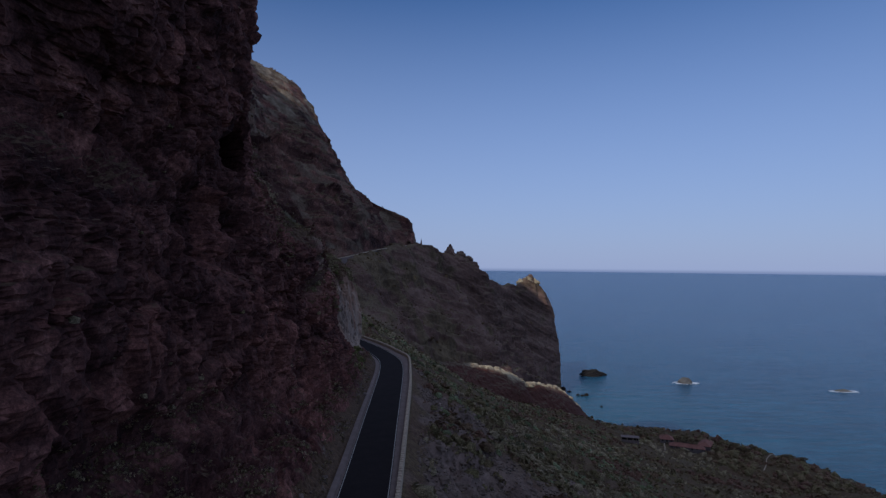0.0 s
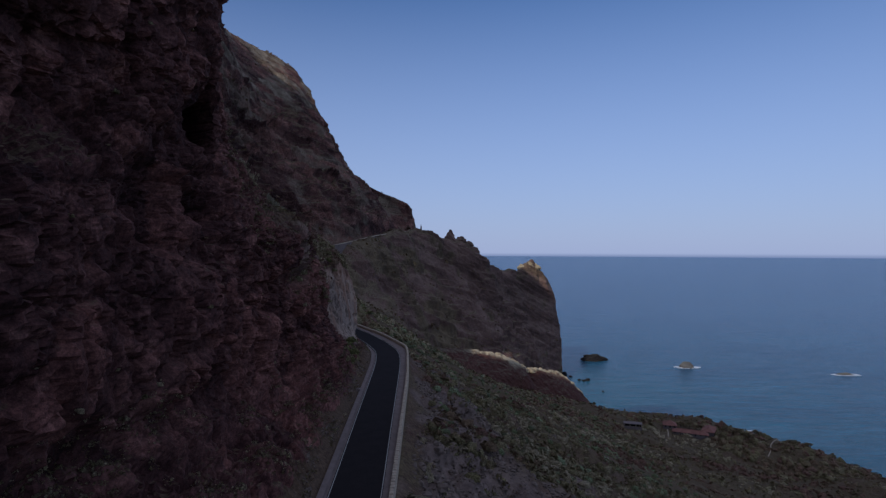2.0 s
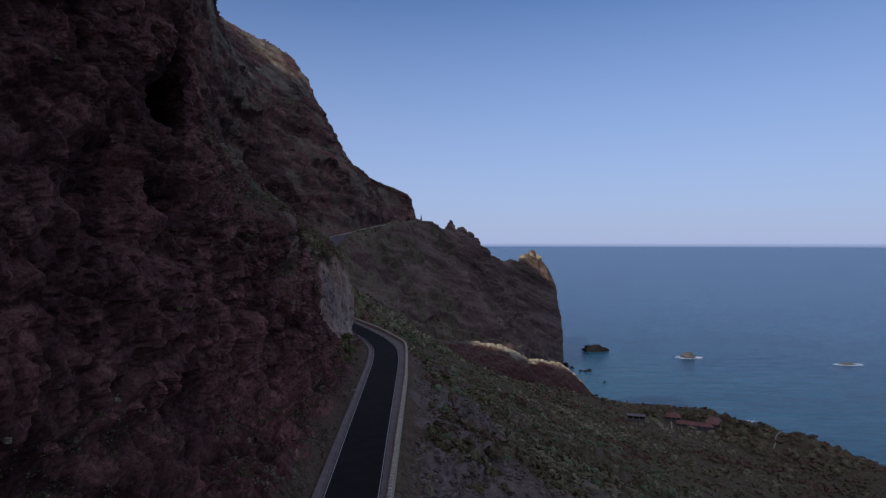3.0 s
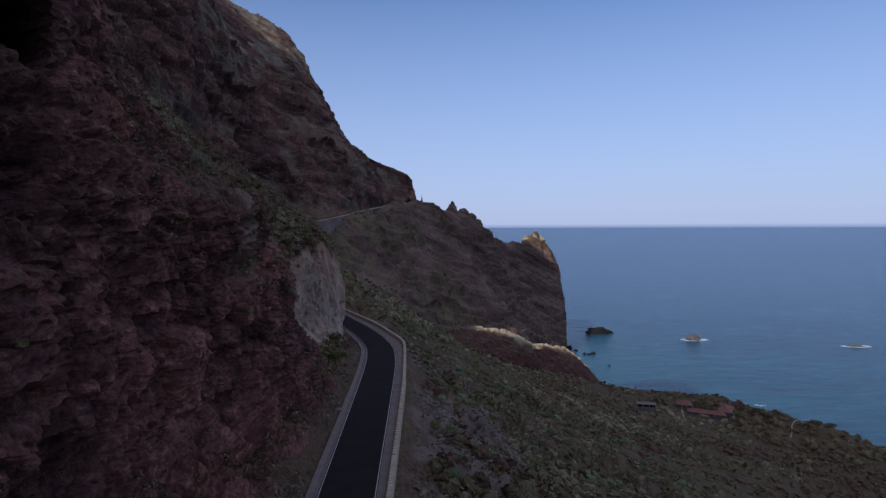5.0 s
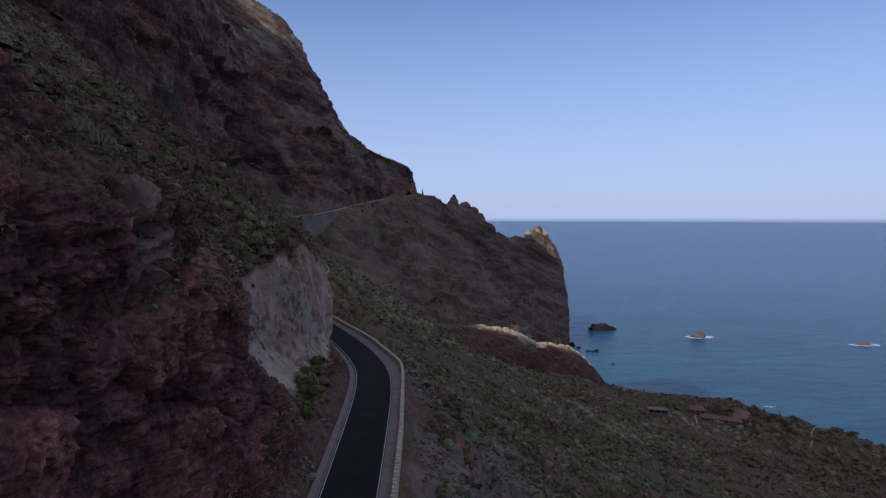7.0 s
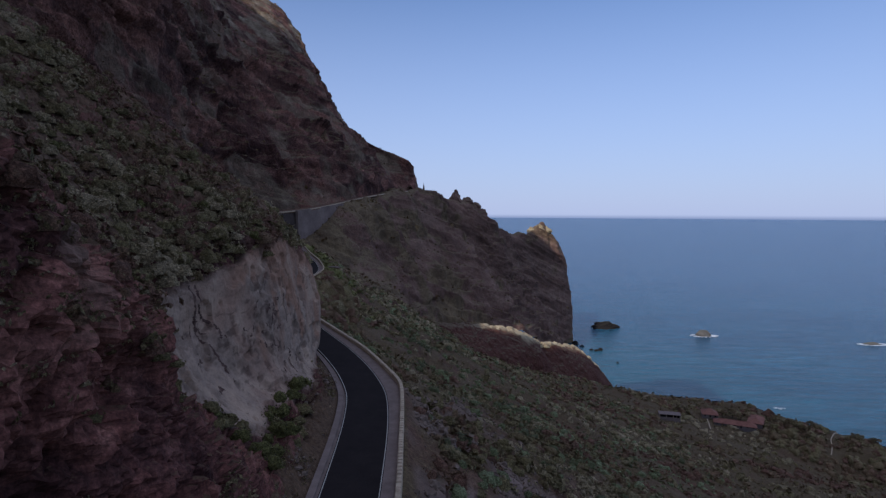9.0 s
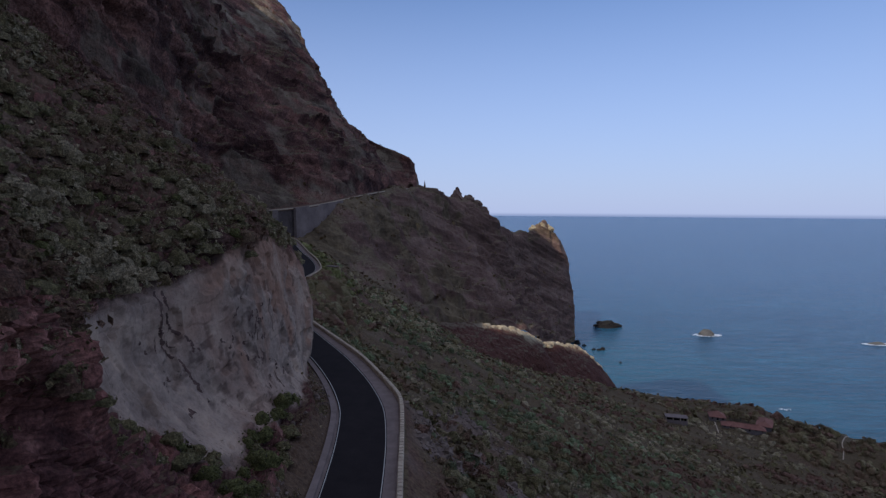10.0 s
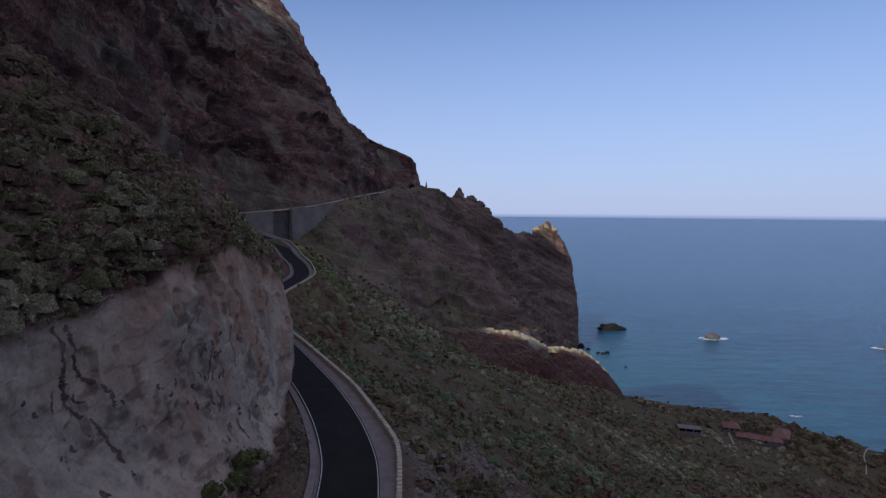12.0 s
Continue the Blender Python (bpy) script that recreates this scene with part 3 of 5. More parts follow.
CLIFF = [
    section(-155, (-16, 195), (-23, 204), (-24, 218), (-26, 230), (-27, 252), (-28, 285), (-45, 330), (-130, 430)),
    section(0, (-17, 199), (-26, 207), (-26, 220), (-28, 231), (-31, 239), (-22.5, 256), (-40, 330), (-125, 430)),
    section(50, (-17.5, 199.5), (-25.8, 206), (-26, 219), (-27, 229.5), (-31.5, 238), (-23.5, 254), (-41, 325), (-120, 420)),
    section(60, (-18, 200), (-26, 206), (-25.4, 218), (-26, 230), (-27.2, 240), (-25.6, 260), (-38, 312), (-115, 410)),
    section(72, (-18.5, 200), (-25.8, 205.5), (-24.3, 217), (-24.3, 228), (-26, 238), (-26.5, 262), (-36, 300), (-110, 400)),
    section(80, (-18.5, 200), (-25.8, 205.5), (-24.3, 217), (-24.3, 227.5), (-28.3, 236), (-30.6, 258), (-42, 292), (-118, 390)),
    section(90, (-18.2, 200), (-24.2, 205.5), (-22.8, 215), (-21.2, 225.5), (-26.6, 231.5), (-34.5, 247), (-50, 275), (-128, 360)),
    section(98, (-17.8, 200), (-22.6, 205.5), (-21.3, 214.5), (-21.0, 227.6), (-27, 231.8), (-36, 241), (-53, 263), (-132, 330)),
    section(105, (-17.6, 200), (-20.2, 205.5), (-20.4, 214), (-21.2, 223), (-27.5, 229), (-38, 238), (-58, 258), (-135, 320)),
    section(111.5, (-17.9, 200.2), (-19.2, 204.5), (-20.5, 212), (-22.6, 220), (-29, 225), (-42, 236), (-65, 256), (-135, 315)),
    section(115.5, (-18.0, 200.3), (-19.3, 204.5), (-21.6, 211), (-28.3, 218.5), (-33.5, 223.4), (-46, 234), (-69, 255), (-138, 312)),
    section(120, (-18.4, 200.3), (-19.8, 204.2), (-24.2, 209.5), (-31.4, 217.8), (-35.2, 222.5), (-48, 233), (-72, 254), (-140, 310)),
    section(126, (-19.3, 200.2), (-22.6, 203.8), (-29.5, 209.5), (-32.8, 217.4), (-35.8, 222), (-49, 233), (-73, 254), (-142, 308)),
    section(138, (-20.5, 199.6), (-28, 204.5), (-32, 210), (-33, 216.5), (-36, 221), (-50, 234), (-74, 254), (-145, 305)),
    section(150, (-20.8, 199.4), (-26, 203.8), (-27.9, 211), (-29.2, 217.8), (-32.4, 224.2), (-48, 236), (-72, 256), (-150, 312)),
    section(160, (-22.5, 199.2), (-25.3, 203.5), (-26.5, 210), (-27.5, 217), (-30.6, 224), (-44.5, 235), (-68, 254), (-150, 315)),
    section(168, (-24.6, 199.2), (-26.0, 203.5), (-26.8, 210), (-27.7, 216.5), (-30.3, 223.5), (-43.5, 234), (-66, 252), (-150, 315)),
    section(176, (-27.3, 199.4), (-26.4, 203.5), (-26.4, 209), (-27.9, 216), (-31.4, 222.6), (-43, 232), (-66, 249), (-150, 312)),
    section(185, (-30.9, 199.5), (-29.6, 204), (-29.9, 209), (-31.8, 215), (-35.4, 219.6), (-47.5, 229), (-67, 246), (-150, 310)),
    section(196, (-36.6, 200), (-36.2, 204), (-36.8, 209), (-39, 213.5), (-44, 217), (-53.5, 227), (-70, 244), (-150, 308)),
    section(220, (-50.6, 200.5), (-51.5, 204), (-52, 208), (-54, 212), (-58, 217), (-66, 226), (-83, 243), (-150, 300)),
    section(260, (-64, 202), (-65.2, 205), (-67.5, 210), (-70.5, 215.5), (-75, 221.5), (-87, 230), (-101, 244), (-150, 295)),
    section(300, (-64.8, 203.5), (-67, 207), (-70, 211.5), (-74, 217), (-81, 224), (-93, 233), (-109, 246), (-150, 290)),
    section(340, (-80, 206), (-83.5, 209), (-87.5, 214.5), (-94, 220.5), (-103, 228.5), (-114, 237), (-126, 249), (-160, 290)),
    section(375, (-107, 214.5), (-112, 217), (-118, 221), (-124, 228), (-131, 237), (-138, 246), (-147, 259), (-175, 295)),
]
NC = 410
g = loft(CLIFF, 850, NC, wu=[0.12, 0.7] + [1.3] * 18 + [0.9, 0.6, 0.4, 0.3], wv=[0.3, 0.4, 1.2, 1.6, 1.6, 1.6, 1.6, 1.2, 0.6, 0.25])
n0 = outward(g, (1, 0, 0.3))
gy, gz = g[..., 1], g[..., 2]
rx = np.interp(gy, ROAD[:, 1], ROAD[:, 0])
rz = np.interp(gy, ROAD[:, 1], ROAD[:, 2])
wob = fbm(g, 5, 4, 90)
tuff = smooth(0, 3, gy + wob * 1.6 - 112.5 - 0.78 * (221 - gz)) * (1 - smooth(184, 190, gy)) * smooth(199.6, 201.8, gz + wob * 1.4 - 7.0 * (1 - smooth(126, 134, gy))) * (1 - smooth(-1.2, 0.6, gz + wob * 1.0 - tuff_top(gy)))
rough = smooth(HALF + 1.5, HALF + 5.5, rx - g[..., 0])
rough = np.maximum(rough, smooth(2.5, 6, gz - rz))
# jointed lava: blocks of four sizes with open joints, bedded in places only
bedded = smooth(-0.1, 0.5, fbm(g, 22, 2, 37, (1, 0.6, 1.6)))
beds = strata(g, 5.2, 0.6, 22, (0.0, 0.03), 0.45) * (0.3 + 0.7 * bedded)
blocks = blocky(g, 6.5, 1.3, 0.6, 25, (1, 1, 0.8)) + blocky(g, 2.6, 0.7, 0.45, 27, (1, 1, 0.85)) + blocky(g, 1.15, 0.36, 0.26, 29) + blocky(g, 0.6, 0.18, 0.12, 30)
tint = 0.45 * cells(g, 6.5, 25, (1, 1, 0.8))[1] + 0.35 * cells(g, 2.6, 27, (1, 1, 0.85))[1] + 0.2 * cells(g, 1.15, 29)[1]
bulk = fbm(g, 15, 2, 21) * 0.8 + beds + blocks + ridged(g, 4, 3, 31, (1, 1, 0.7)) * 0.2 + fbm(g, 0.9, 2, 35) * 0.12
drip = ridged(g, 1.6, 3, 94, (1, 1.2, 0.28)) * smooth(-0.2, 0.5, fbm(g, 9, 2, 96) + 0.12 * (gz - 213))
calm_tuff = fbm(g, 12, 3, 93) * 0.55 + fbm(g, 2.6, 3, 95) * 0.16 + 0.20 * drip + blocky(g, 2.2, 0.3, 0.12, 98) * 0.6 - 0.6 * smooth(0.4, 0.7, fbm(g, 3.4, 3, 97, (1, 1, 0.7)))
hill = smooth(0.45, 0.75, n0[..., 2]) * smooth(214, 222, gz)
bulk = bulk * (1 - 0.35 * hill)
# caves and bites in the rock face
bulk = bulk + 0.3 - 1.3 * smooth(0.3, 0.8, fbm(g, 7, 3, 33, (1, 0.8, 1.3))) * (1 - hill) - 0.55 * smooth(0.3, 0.65, fbm(g, 2.6, 3, 34, (1, 0.8, 1.3))) * (1 - hill)
bulk = bulk - 2.0 * smooth(0.1, 0.6, fbm(g, 11, 2, 39, (1, 0.8, 1.2))) * (1 - smooth(74, 86, gy)) * smooth(207, 212, gz)
bulk = bulk * (1 - 0.5 * smooth(163, 172, gy) * (1 - smooth(215, 240, gy)))
# the dark hollow under the overhang, and a second one lower down
cave = 11.0 * np.exp(-(((gy - 71.2 - 0.1 * (gz - 241) + 0.4 * wob) / 2.1) ** 2 + ((gz - 241.0 + 0.8 * wob) / 4.6) ** 2) ** 3)
hollow = cave + 3.0 * np.exp(-(((gy - 106.5) / 3.2) ** 2 + ((gz - 216) / 1.9) ** 2) ** 1.5)
nose = smooth(91, 95, gy) * (1 - smooth(102, 106, gy)) * smooth(218, 221, gz) * (1 - smooth(230, 232, gz))
hollow = hollow + 2.2 * smooth(0.25, 0.5, fbm(g, 3.0, 2, 111, (1, 1, 0.7))) * nose
hollow = hollow + 2.2 * np.exp(-(((gy - 60) / 16) ** 2 + ((gz - 208 - 0.03 * (gy - 60)) / 1.8) ** 2))

g = g + n0 * (bulk * rough * (1 - tuff) + calm_tuff * tuff - hollow)[..., None]
g[..., 1] += 0.85 * cave
# dark of small pits in the tuff, painted on without any hollow
pit_shade = smooth(0.42, 0.56, fbm(g, 1.0, 3, 99, (1, 1, 0.8)) + 0.42 * np.exp(-((gy - 151.5) / 3.6) ** 2 - ((gz - 209.0) / 2.8) ** 2)) * smooth(-0.2, 0.25, fbm(g, 9, 2, 103) + np.exp(-((gy - 151.5) / 4) ** 2))
# iron-stained runs down the upper part of the tuff
rust = 0.85 * smooth(-0.35, 0.35, fbm(g, 3.2, 4, 109, (1, 1.1, 0.3)) + 0.12 * (gz - 213.5)) * smooth(141, 149, gy)
outcrop = 0.4 * smooth(-0.1, 0.4, fbm(g, 5, 3, 107) + 0.25) * nose
CLIFF_G, CLIFF_TUFF = g, tuff
# tint lightens the shoulder and darkens the near cliff, whose shade is painted in
tagged(grid_mesh("cliff", g, M_CLIFF, shade=False, marks=[("pale", np.maximum(np.maximum(tuff, outcrop), 0.16 * smooth(-0.3, 0.4, fbm(g, 4, 3, 115)) * smooth(108, 113, gy) * smooth(214, 219, gz))), ("vein", np.clip(pit_shade * tuff * 0.6, 0, 1)), ("tint", tint + 0.16 * smooth(74, 86, gy) * (1 - smooth(112, 118, gy)) - 0.09 * (1 - smooth(62, 76, gy))), ("rust", rust), ("soil", np.maximum(hill, 1 - smooth(1.2, 4.0, gz - rz)))]), "dark red-brown volcanic rock cliff with a pale tuff face above the road", "cliff", kind="structure")

# ---- upper mountain ----
# unseen heights of the first seven sections are added to shape sun and shade
MOUNT = [
    [(-70, -420, 215), (-95, -420, 260), (-108, -420, 340), (-122, -420, 490), (-150, -420, 600), (-190, -420, 670), (-420, -420, 640)],
    [(-70, -200, 215), (-95, -200, 260), (-108, -200, 340), (-122, -200, 470), (-150, -200, 570), (-190, -200, 615), (-420, -200, 620)],
    [(-75, -75, 215), (-98, -75, 255), (-109, -75, 330), (-123, -75, 440), (-150, -75, 530), (-190, -75, 612), (-420, -75, 540)],
    [(-80, 35, 215), (-100, 35, 250), (-110, 35, 300), (-124, 35, 360), (-150, 35, 425), (-190, 35, 465), (-400, 15, 400)],
    [(-100, 200, 215), (-112, 200, 250), (-122, 205, 285), (-133, 208, 322), (-158, 210, 358), (-215, 200, 376), (-400, 150, 345)],
    [(-106, 265, 213), (-118, 265, 248), (-129, 268, 280), (-139, 270, 306), (-160, 272, 326), (-215, 265, 392), (-420, 225, 350)],
    [(-112, 330, 210), (-125, 330, 245), (-137, 335, 285), (-152, 345, 345), (-168, 350, 480), (-208, 345, 629), (-430, 300, 555)],
    [(-128, 415, 212), (-148, 432, 245), (-165, 450, 285), (-183, 468, 345), (-215, 490, 440), (-275, 512, 560), (-450, 500, 500)],
    [(-100, 478, 226), (-112, 490, 247), (-125, 510, 275), (-170, 560, 330), (-230, 640, 425), (-310, 730, 531), (-430, 800, 480)],
    [(-80, 562, 238), (-88, 575, 255), (-100, 600, 280), (-140, 650, 335), (-190, 730, 425), (-262, 868, 526), (-330, 900, 460)],
    [(-74, 608, 242), (-81, 623, 260), (-92, 648, 284), (-124, 692, 330), (-165, 750, 392), (-214, 845, 478), (-270, 900, 430)],
    [(-68, 655, 247), (-74, 672, 265), (-86, 700, 288), (-108, 730, 318), (-137, 729, 343), (-165, 762, 393), (-220, 900, 380)],
    [(-56, 735, 253), (-62, 745, 262), (-72, 755, 277), (-88, 765, 293), (-108, 780, 312), (-135, 800, 335), (-170, 880, 310)],
    [(-44, 763, 254), (-44.5, 765, 262), (-46, 767, 270), (-47, 768, 278), (-48, 769, 285), (-50, 770, 291), (-75, 850, 260)],
    [(-38, 785, 250), (-40, 788, 258), (-42, 792, 265), (-44, 795, 270), (-48, 800, 275), (-54, 805, 280), (-80, 870, 250)],
]
g = loft(MOUNT, 510, 300, wu=[0.1, 0.2, 0.3, 0.7, 1, 1, 1, 1, 1, 1, 1, 1.2, 1.5, 2], wv=[1.5, 1.3, 1.2, 1, 1, 0.4])
n0 = outward(g, (1, -1, 0.5))
uu = np.stack(np.broadcast_arrays(np.linspace(0, 1400, g.shape[0])[:, None], np.linspace(0, 90, g.shape[1])[None, :], 7.0), axis=-1)
gully = ridged(uu, 70, 3, 46) * 4.0
edge = smooth(0.01, 0.16, np.broadcast_to(np.linspace(0, 1, g.shape[1])[None, :], g.shape[:2]))
near = np.clip((g[..., 1] - 100) / 500, 0.6, 1) * (1 - 0.75 * smooth(690, 760, g[..., 1]) * (1 - smooth(330, 380, g[..., 2]))) * (1 - 0.45 * smooth(560, 680, g[..., 1])) * (1 - 0.6 * smooth(395, 440, g[..., 2]) * smooth(560, 640, g[..., 1]))
# crags stand in bands that fall away along the coast; growth keeps to the ground between them
band = fbm(g + 0.0 * n0, 46, 3, 200, (0.35, 0.35, 1.0)) + 0.5 * vnoise(np.stack([g[..., 0] * 0.3, g[..., 1] * 0.3, g[..., 2] + 0.28 * g[..., 1]], axis=-1), 34, 204)
crag = smooth(-0.25, 0.35, band)
bulk = gully + fbm(g, 70, 3, 41) * 6 + ridged(g, 34, 3, 45, (1, 1, 0.6)) * 3.0 + strata(g, 24, 10, 43, (0.0, 0.22)) + strata(g, 9, 3.6, 44, (0.0, 0.22)) * (0.4 + crag)
bulk = bulk + crag * (3.0 + blocky(g, 26, 10, 3.0, 47, (0.7, 0.7, 1.5)) + blocky(g, 10, 5.0, 1.6, 49, (0.7, 0.7, 1.4)) + blocky(g, 5, 1.6, 0.6, 53, (0.8, 0.8, 1.3))) - 2.5 * smooth(0.2, 0.7, fbm(g, 14, 3, 57)) + fbm(g, 5, 2, 55) * 0.5
g = g + n0 * (bulk * edge * near)[..., None]
# growth is stronger above 380 m, its paleness also standing in for sunlight
growth = smooth(-0.1, 0.45, fbm(g, 24, 4, 210) + 0.30 - 0.8 * crag + 0.5 * smooth(380, 440, g[..., 2])) * (0.5 + 0.4 * smooth(380, 440, g[..., 2]))
MOUNT_G = g
tagged(grid_mesh("mountain", g, M_MOUNT, marks=[("pale", growth), ("tint", 0.5 * cells(g, 26, 47, (0.7, 0.7, 1.5))[1] + 0.5 * cells(g, 10, 49, (0.7, 0.7, 1.4))[1])]), "dark shaded volcanic mountain flank with rock bands", "mountain", kind="structure")

# ---- dark slope below the upper road, and the headland ----
HEAD = [
    [(-150, 520, 195), (-125, 434, 208), (-108, 420, 199), (-88, 408, 191), (-60, 395, 172)],
    [(-130, 560, 195), (-101, 472, 213), (-86, 458, 199), (-62, 440, 178), (-30, 425, 145)],
    [(-125, 590, 195), (-89, 508, 231), (-71, 502, 203), (-47, 492, 172), (-17, 482, 128)],
    [(-120, 620, 200), (-76, 560, 239), (-55, 560, 205), (-32, 560, 165), (-5, 560, 115)],
    [(-110, 720, 200), (-63, 657, 248), (-30, 655, 205), (4, 652, 160), (38, 645, 104)],
    [(-90, 840, 200), (-41, 763, 254), (-2, 752, 205), (44, 735, 150), (86, 717, 84)],
    [(-55, 860, 200), (-30, 782, 254), (10, 775, 200), (58, 770, 140), (106, 762, 66)],
    [(-20, 910, 190), (2, 830, 243), (45, 815, 190), (80, 812, 130), (126, 808, 50)],
    [(20, 960, 180), (42, 870, 239), (70, 850, 180), (103, 855, 110), (150, 855, 32)],
    [(60, 1020, 150), (77, 940, 200), (100, 920, 150), (128, 912, 90), (172, 905, 18)],
    [(120, 1080, 140), (134, 1010, 193), (142, 990, 140), (160, 975, 70), (190, 960, 4)],
    [(150, 1100, 140), (164, 1040, 213), (174, 1025, 140), (184, 1010, 70), (197, 1000, -8)],
    [(165, 1105, 130), (189, 1052, 184), (206, 1048, 120), (213, 1043, 60), (219, 1036, -8)],
    [(150, 1120, 120), (196, 1085, 165), (218, 1072, 100), (223, 1062, 50), (226, 1055, -8)],
    [(120, 1120, 100), (150, 1130, 150), (170, 1140, 100), (180, 1150, 40), (190, 1160, -8)],
]
g = loft(HEAD, 490, 240, wu=[1, 1, 1, 1, 1, 1, 1.3, 1.3, 1.3, 1.3, 1.6, 1.8, 1, 0.6], wv=[0.5, 1, 1, 1])
n0 = outward(g, (0.3, -1, 1))
top = np.broadcast_to(np.linspace(0, 1, 240)[None, :], g.shape[:2])
uu = np.stack(np.broadcast_arrays(np.linspace(0, 900, g.shape[0])[:, None], np.linspace(0, 80, g.shape[1])[None, :], 3.0), axis=-1)
steep = 1 - 0.75 * smooth(165, 205, g[..., 0])
gully = ridged(uu, 75, 3, 66) * 5.0 * smooth(0.14, 0.35, top)
calm = 1 - 0.9 * np.exp(-((top - 0.14) / 0.06) ** 2) * (1 - smooth(770, 800, g[..., 1]))
bulk = gully + fbm(g, 60, 3, 61) * 3.5 + steep * strata(g, 26, 8.5, 63, (0.50, 0.10)) * smooth(560, 720, g[..., 1]) + steep * strata(g, 9, 4.4, 64, (0.50, 0.10)) * smooth(480, 600, g[..., 1]) + ridged(g, 26, 2, 65, (1, 1, 1.5)) * 1.3 + blocky(g, 30, 3.5, 0.8, 67, (0.7, 0.7, 1.3)) + blocky(g, 8, 1.1, 0.4, 69, (0.7, 0.7, 1.6)) * smooth(-0.2, 0.3, fbm(g, 40, 3, 73)) + vnoise(g, 8, 71, (0.25, 0.25, 1.8)) * 0.6 + fbm(g, 5, 2, 75) * 0.25
g = g + n0 * (bulk * calm * (1 - 0.4 * smooth(900, 1000, g[..., 1])))[..., None]
HEAD_G = g
growth = smooth(-0.05, 0.5, fbm(g, 30, 4, 212) + 0.35 - 0.9 * smooth(560, 760, g[..., 1])) * 0.85
# no growth here: the tip's sunlight is put in as a paler colour
growth = np.maximum(growth, smooth(120, 150, g[..., 0]) * smooth(165, 185, g[..., 2]) * 0.55 * smooth(-0.4, 0.2, fbm(g, 9, 3, 214)))
tagged(grid_mesh("headland", g, M_FAR, marks=[("pale", growth)]), "dark rocky ridge running out to a sea headland", "headland", kind="structure")

# ---- red bluff with a pale top ----
CREST = [(-26, 540, 128), (-7, 551, 131.5), (7, 565, 128.6), (20, 577, 125.2), (36, 592, 120.6), (56, 612, 114), (72, 627, 108), (86, 640, 98), (97, 650, 89), (110, 662, 86.5), (132, 684, 81), (148, 699, 73), (161, 711, 62), (172, 721, 53), (189, 738, 33), (209, 757, 5)]
FLUTE = (0, 0, 0, 0, 0, 2, 5, 3, -4, -3, 1, 2, 1, 0, 0, 0)
BLUFF = [[(x - 12, y + 60, z - 34), (x - 2, y + 8, z - 3), (x, y, z), (x + 5 + f, y - 7 - f, z - 5), (x + 14 + f, y - 20 - 2 * f, z - 22), (x + 26, y - 36, z - 52)] for (x, y, z), f in zip(CREST, FLUTE)]
g = loft(BLUFF, 280, 110)
n0 = outward(g, (0.3, -1, 1))
down = np.broadcast_to(np.linspace(0, 1, g.shape[1])[None, :], g.shape[:2])
crest_at = np.interp(g[..., 0] * 0.7 + g[..., 1] * 0.7, [0.7 * (x + y) for x, y, z in CREST], [z for x, y, z in CREST])
spur = np.exp(-((g[..., 0] - 80) / 13) ** 2)
cap = smooth(-3.2 - 9.0 * spur, -1.2 - 5.0 * spur, g[..., 2] - crest_at + 1.5 * fbm(g, 7, 3, 84)) * smooth(10, 42, g[..., 0])
g = g + n0 * (fbm(g, 30, 3, 81) * 1.1 + blocky(g, 7, 1.2, 0.3, 83) + fbm(g, 4, 3, 88) * 0.4 + cap * (blocky(g, 6, 3.4, 1.2, 86) + 0.8))[..., None]
tagged(grid_mesh("bluff", g, M_BLUFF, shade=False, marks=[("pale", cap)]), "red earth bluff with a pale sunlit rocky crest", "bluff", kind="structure")

# ---- upper road along the far mountain ----
UPPER = np.array([(-150, 400, 219), (-131, 414, 223.9), (-117, 430, 225.9), (-100, 463, 229.2), (-88, 510, 234.6), (-77, 560, 240.4), (-69, 610, 244.8), (-62.5, 660, 248.5), (-54, 710, 252), (-46, 748, 254.5), (-40, 772, 255)])
up_p, up_s = along(UPPER, 3.0)
tagged(ribbon("road", up_p, up_s, [(-9, 0.3), (-3, 0), (3, 0), (3, -0.9)], M_EARTH), "upper stretch of the coast road on a rock bench", "road", kind="structure")
tagged(ribbon("parapet", up_p, up_s, [(2.75, -0.2), (2.75, 0.55), (3.05, 0.55), (3.05, -0.3)], M_STONE), "thin pale parapet along the upper road", "parapet", kind="structure")


def box(bm, size, at=(0, 0, 0), bevel=0.0, turn=None):
    """Adds a block of that size, with its base's middle at the given place."""
    made = bmesh.ops.create_cube(bm, size=1.0)
    m = Matrix.Translation(at) @ (turn or Matrix.Identity(4)) @ Matrix.Translation((0, 0, size[2] / 2)) @ Matrix.Diagonal((*size, 1))
    bmesh.ops.transform(bm, matrix=m, verts=made["verts"])
    if bevel:
        edges = list({e for v in made["verts"] for e in v.link_edges})
        bmesh.ops.bevel(bm, geom=edges, offset=bevel, segments=1, affect="EDGES", profile=0.7)
    return made["verts"]


def beam(bm, a, b, r0, r1, sides=6):
    """Adds a tapered round stick from a to b."""
    a, b = Vector(a), Vector(b)
    m = Matrix.Translation(a) @ (b - a).to_track_quat("Z", "Y").to_matrix().to_4x4() @ Matrix.Translation((0, 0, (b - a).length / 2))
    bmesh.ops.create_cone(bm, cap_ends=True, segments=sides, radius1=r0, radius2=r1, depth=(b - a).length, matrix=m)


def ground_z(x, y, grid=None):
    g = SLOPE_G if grid is None else grid
    d = (g[..., 0] - x) ** 2 + (g[..., 1] - y) ** 2
    return float(g.reshape(-1, 3)[np.argmin(d), 2])


